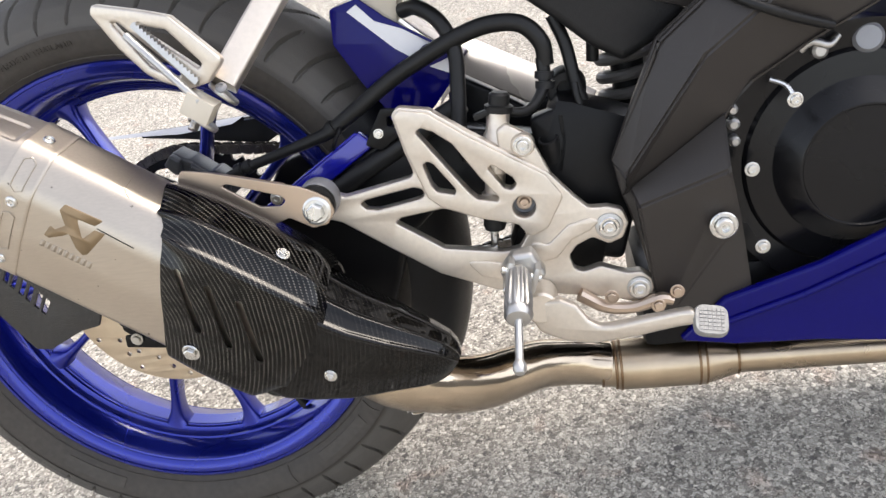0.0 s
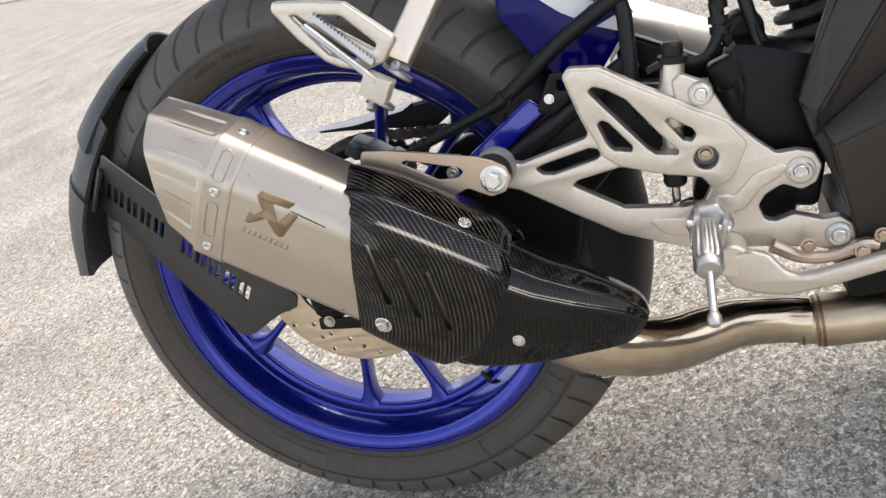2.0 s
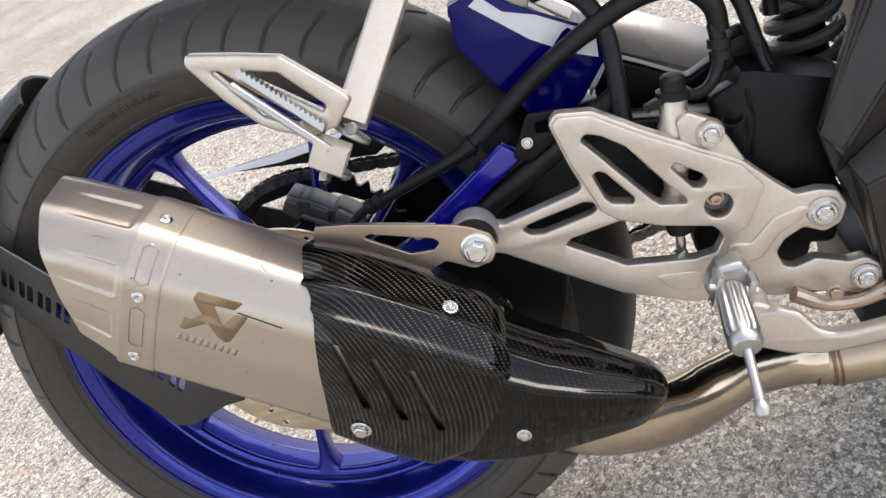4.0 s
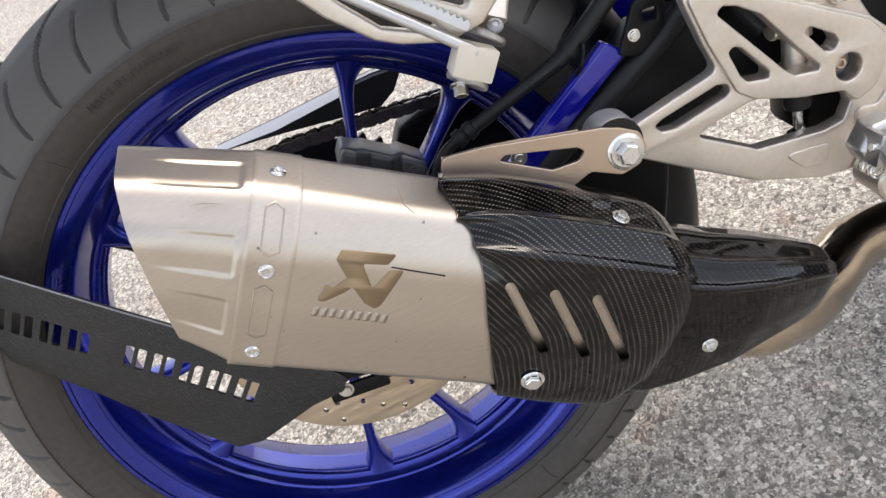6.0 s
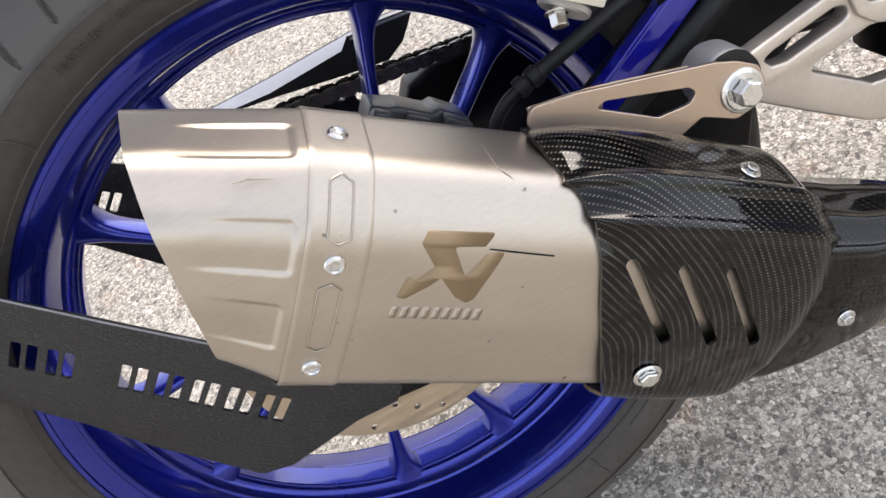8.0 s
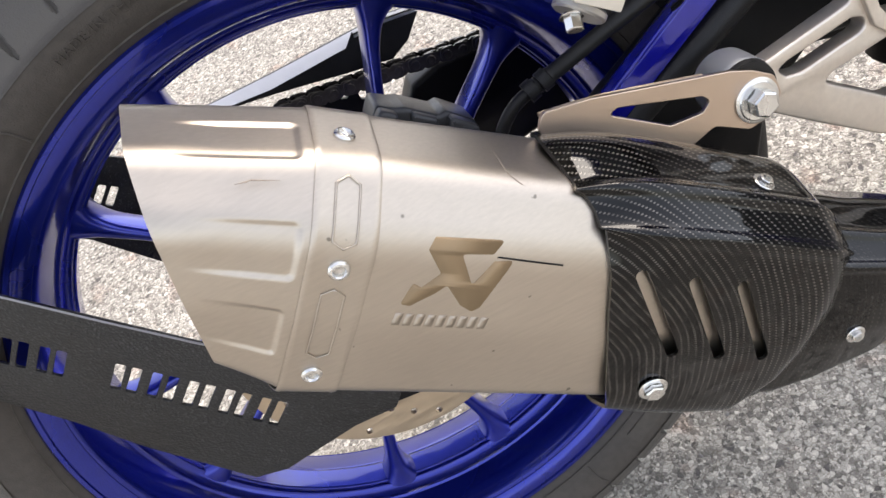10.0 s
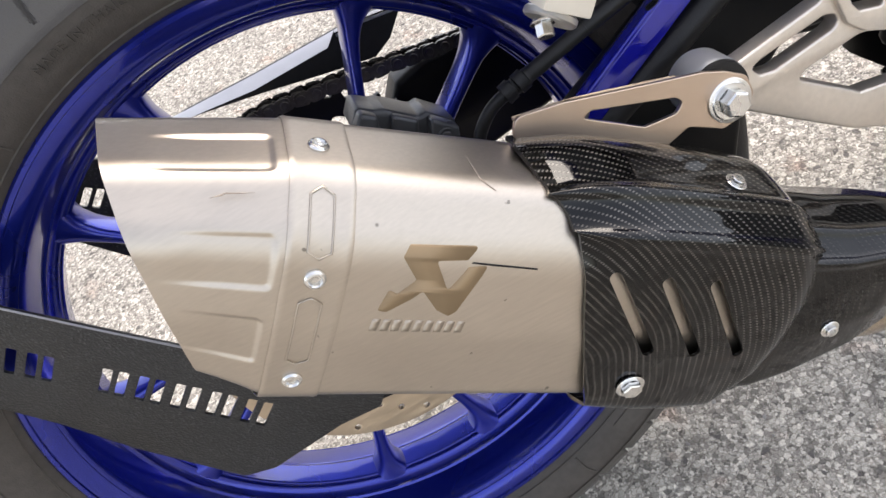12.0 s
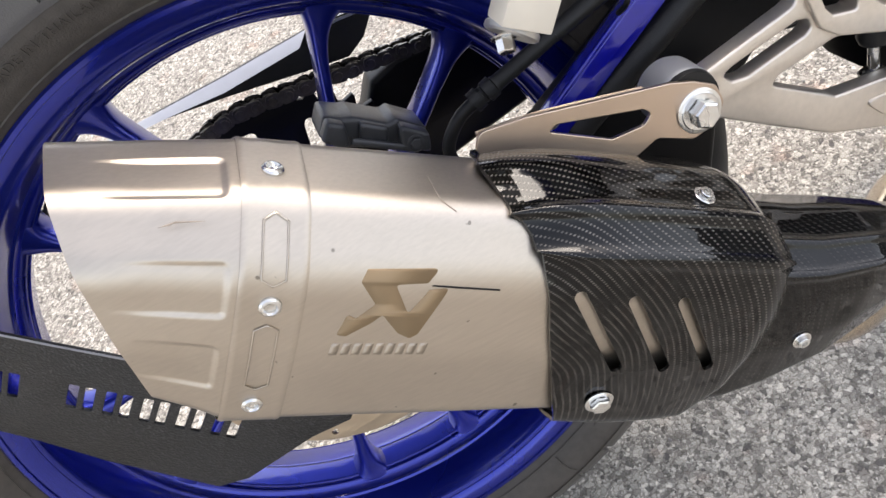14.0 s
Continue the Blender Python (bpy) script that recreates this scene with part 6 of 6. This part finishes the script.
part("cable", tube([(0.585, -0.145, 0.135), (0.595, -0.150, 0.130), (0.600, -0.154, 0.120)], 0.002, 8), CHROME, eng)

COWL = [(0.4970, -0.0770), (0.5380, -0.0400), (0.5780, -0.0270), (0.6140, -0.0150), (0.6670, 0.0100), (0.780, 0.0750), (0.900, 0.020), (0.900, -0.110), (0.6670, -0.0900), (0.6100, -0.0850), (0.5440, -0.0840)]
cowl = plate("lower_cowl", rounded(COWL, 0.004, 3), [], 0.010, 0.003, lambda a, b, d: Vector((a, -0.148 - 0.10 * (a - 0.5) - d, b)), BLUE_GLOSS, bike, "glossy blue lower cowl", 40)
part("crease", rod((0.520, -0.156, -0.067), (0.600, -0.165, -0.040), 0.0030, 12), BLUE_GLOSS, cowl)
part("crease", rod((0.600, -0.165, -0.040), (0.690, -0.174, 0.000), 0.0030, 12), BLUE_GLOSS, cowl)

# frame spar, rear shock and the underside of the seat unit
spar = part("frame", block((0.430, -0.095, 0.060), (0.085, 0.06, 0.150), Matrix.Rotation(radians(24), 4, "Y"), 0.015), BLACK_SATIN, bike, "black frame and seat unit above the engine")
plate("pivot_plate", rounded([(0.398, 0.128), (0.428, 0.135), (0.462, 0.072), (0.474, 0.030), (0.462, -0.008), (0.424, 0.002), (0.420, 0.030), (0.404, 0.060)], 0.008), [], 0.020, 0.004, flat_y(-0.112), BLACK_SATIN, spar)
UND = [(0.300, 0.275), (0.345, 0.245), (0.391, 0.238), (0.430, 0.203), (0.455, 0.178), (0.480, 0.161), (0.505, 0.172), (0.560, 0.216), (0.620, 0.270), (0.620, 0.420), (0.300, 0.420)]
plate("seat_underside", rounded(UND, 0.008), [], 0.150, 0.008, flat_y(-0.040), BLACK_PLASTIC, spar, "black textured side panel")
part("side_ledge", block((0.480, -0.112, 0.232), (0.170, 0.012, 0.030), Matrix.Rotation(radians(22), 4, "Y"), 0.004), GREY_PLASTIC, spar)
part("drain_nipple", rod((0.4600, -0.08, 0.185), (0.4570, -0.08, 0.160), 0.0055, 14), BLACK_RUBBER, spar)
part("wiring", tube([(0.428, -0.095, 0.205), (0.436, -0.100, 0.180), (0.440, -0.105, 0.150), (0.446, -0.108, 0.120), (0.440, -0.115, 0.100)], 0.0055, 12), BLACK_RUBBER, spar)
part("cable", tube([(0.4390, -0.112, 0.150), (0.4395, -0.116, 0.1420), (0.4407, -0.118, 0.1288), (0.4323, -0.118, 0.1139), (0.4210, -0.117, 0.1080), (0.4115, -0.116, 0.1087)], 0.0030, 12), BLACK_RUBBER, spar)
part("connector", lathe([(0.0, 0.0065), (0.0, 0.0085), (0.004, 0.0088), (0.022, 0.0080), (0.024, 0.0)], (0.10, 0.35, -0.90), (0.4115, -0.126, 0.1110), 24), BLACK_PLASTIC, spar, "black rubber connector cup")
plate("cable_tab", rounded([(0.4225, 0.1280), (0.4258, 0.1280), (0.4268, 0.1070), (0.4200, 0.0800), (0.4160, 0.0810), (0.4230, 0.1080)], 0.0014, 3), [], 0.0020, 0.0004, flat_y(-0.124), BLACK_SATIN, spar)
part("round_boss", lathe([(-0.008, 0.0075), (-0.012, 0.0085), (-0.012, 0.0150), (-0.009, 0.0168), (0.01, 0.018), (0.01, 0.0), (-0.004, 0.0), (-0.004, 0.0070)], (0, 1, 0), (0.4320, -0.085, 0.1420), 32), BLACK_PLASTIC, spar, "black bored boss")
coil = [(0.490 + 0.024 * math.cos(k * 0.42), -0.02 + 0.024 * math.sin(k * 0.42), 0.075 + 0.0011 * k) for k in range(90)]
shock = part("rear_shock", tube(coil, 0.0055, 10, 2), SPRING, bike, "grey coil spring of the rear shock")
part("damper", rod((0.490, -0.02, 0.06), (0.490, -0.02, 0.20), 0.015, 24), BLACK_PLASTIC, shock)

# unseen bodywork above and ahead, added to shade the near side and the ground
def loft(stations, seg=40):
    """A closed body through rounded-box sections: (x, half width, centre height, half height, squareness)."""
    bm = bmesh.new()
    fine = np.array(stations)
    xs = np.linspace(0, len(fine) - 1, 6 * (len(fine) - 1) + 1)
    rows = []
    for q in xs:
        x, w, zc, h, e = (float(np.interp(q, range(len(fine)), fine[:, c])) for c in range(5))
        ring = []
        for k in range(seg):
            a = 2 * math.pi * k / seg
            c, d = math.cos(a), math.sin(a)
            ring.append(bm.verts.new((x, w * math.copysign(abs(c) ** e, c), zc + h * math.copysign(abs(d) ** e, d))))
        rows.append(ring)
    for p, q in zip(rows, rows[1:]):
        for k in range(seg):
            bm.faces.new((p[k], p[(k + 1) % seg], q[(k + 1) % seg], q[k]))
    bm.faces.new(rows[0]), bm.faces.new(rows[-1])
    return bm


part("tank", loft([(0.46, 0.080, 0.460, 0.050, 0.8), (0.55, 0.125, 0.480, 0.085, 0.75), (0.68, 0.155, 0.490, 0.110, 0.7), (0.80, 0.145, 0.500, 0.100, 0.7), (0.90, 0.090, 0.480, 0.060, 0.8)]), BLUE_GLOSS, bike, "blue fuel tank, unseen, added for its shade", 45)
tail = part("tail", loft([(-0.36, 0.020, 0.600, 0.012, 0.8), (-0.28, 0.075, 0.570, 0.040, 0.7), (-0.15, 0.130, 0.530, 0.075, 0.55), (0.05, 0.150, 0.490, 0.080, 0.5), (0.28, 0.145, 0.455, 0.070, 0.5), (0.46, 0.110, 0.440, 0.055, 0.6)]), BLUE_GLOSS, bike, "blue tail unit with a black seat, unseen, added for its shade", 45)
part("seat", loft([(0.02, 0.070, 0.575, 0.020, 0.6), (0.10, 0.105, 0.560, 0.028, 0.5), (0.30, 0.115, 0.525, 0.028, 0.5), (0.46, 0.085, 0.500, 0.024, 0.6)]), BLACK_PLASTIC, tail, "black seat cushion", 45)
part("fairing", loft([(0.72, 0.150, 0.270, 0.080, 0.5), (0.82, 0.165, 0.220, 0.260, 0.45), (1.00, 0.170, 0.230, 0.310, 0.45), (1.16, 0.140, 0.330, 0.240, 0.5), (1.28, 0.080, 0.400, 0.120, 0.6), (1.34, 0.025, 0.410, 0.040, 0.8)]), BLUE_GLOSS, bike, "blue front fairing, unseen, added for its shade", 45)
part("far_cowl", block((0.90, 0.150, 0.02), (0.68, 0.012, 0.46), Matrix.Rotation(radians(-4), 4, "X"), 0.004), BLUE_GLOSS, bike, "unseen glossy blue far-side cowl, added to shade the ground")
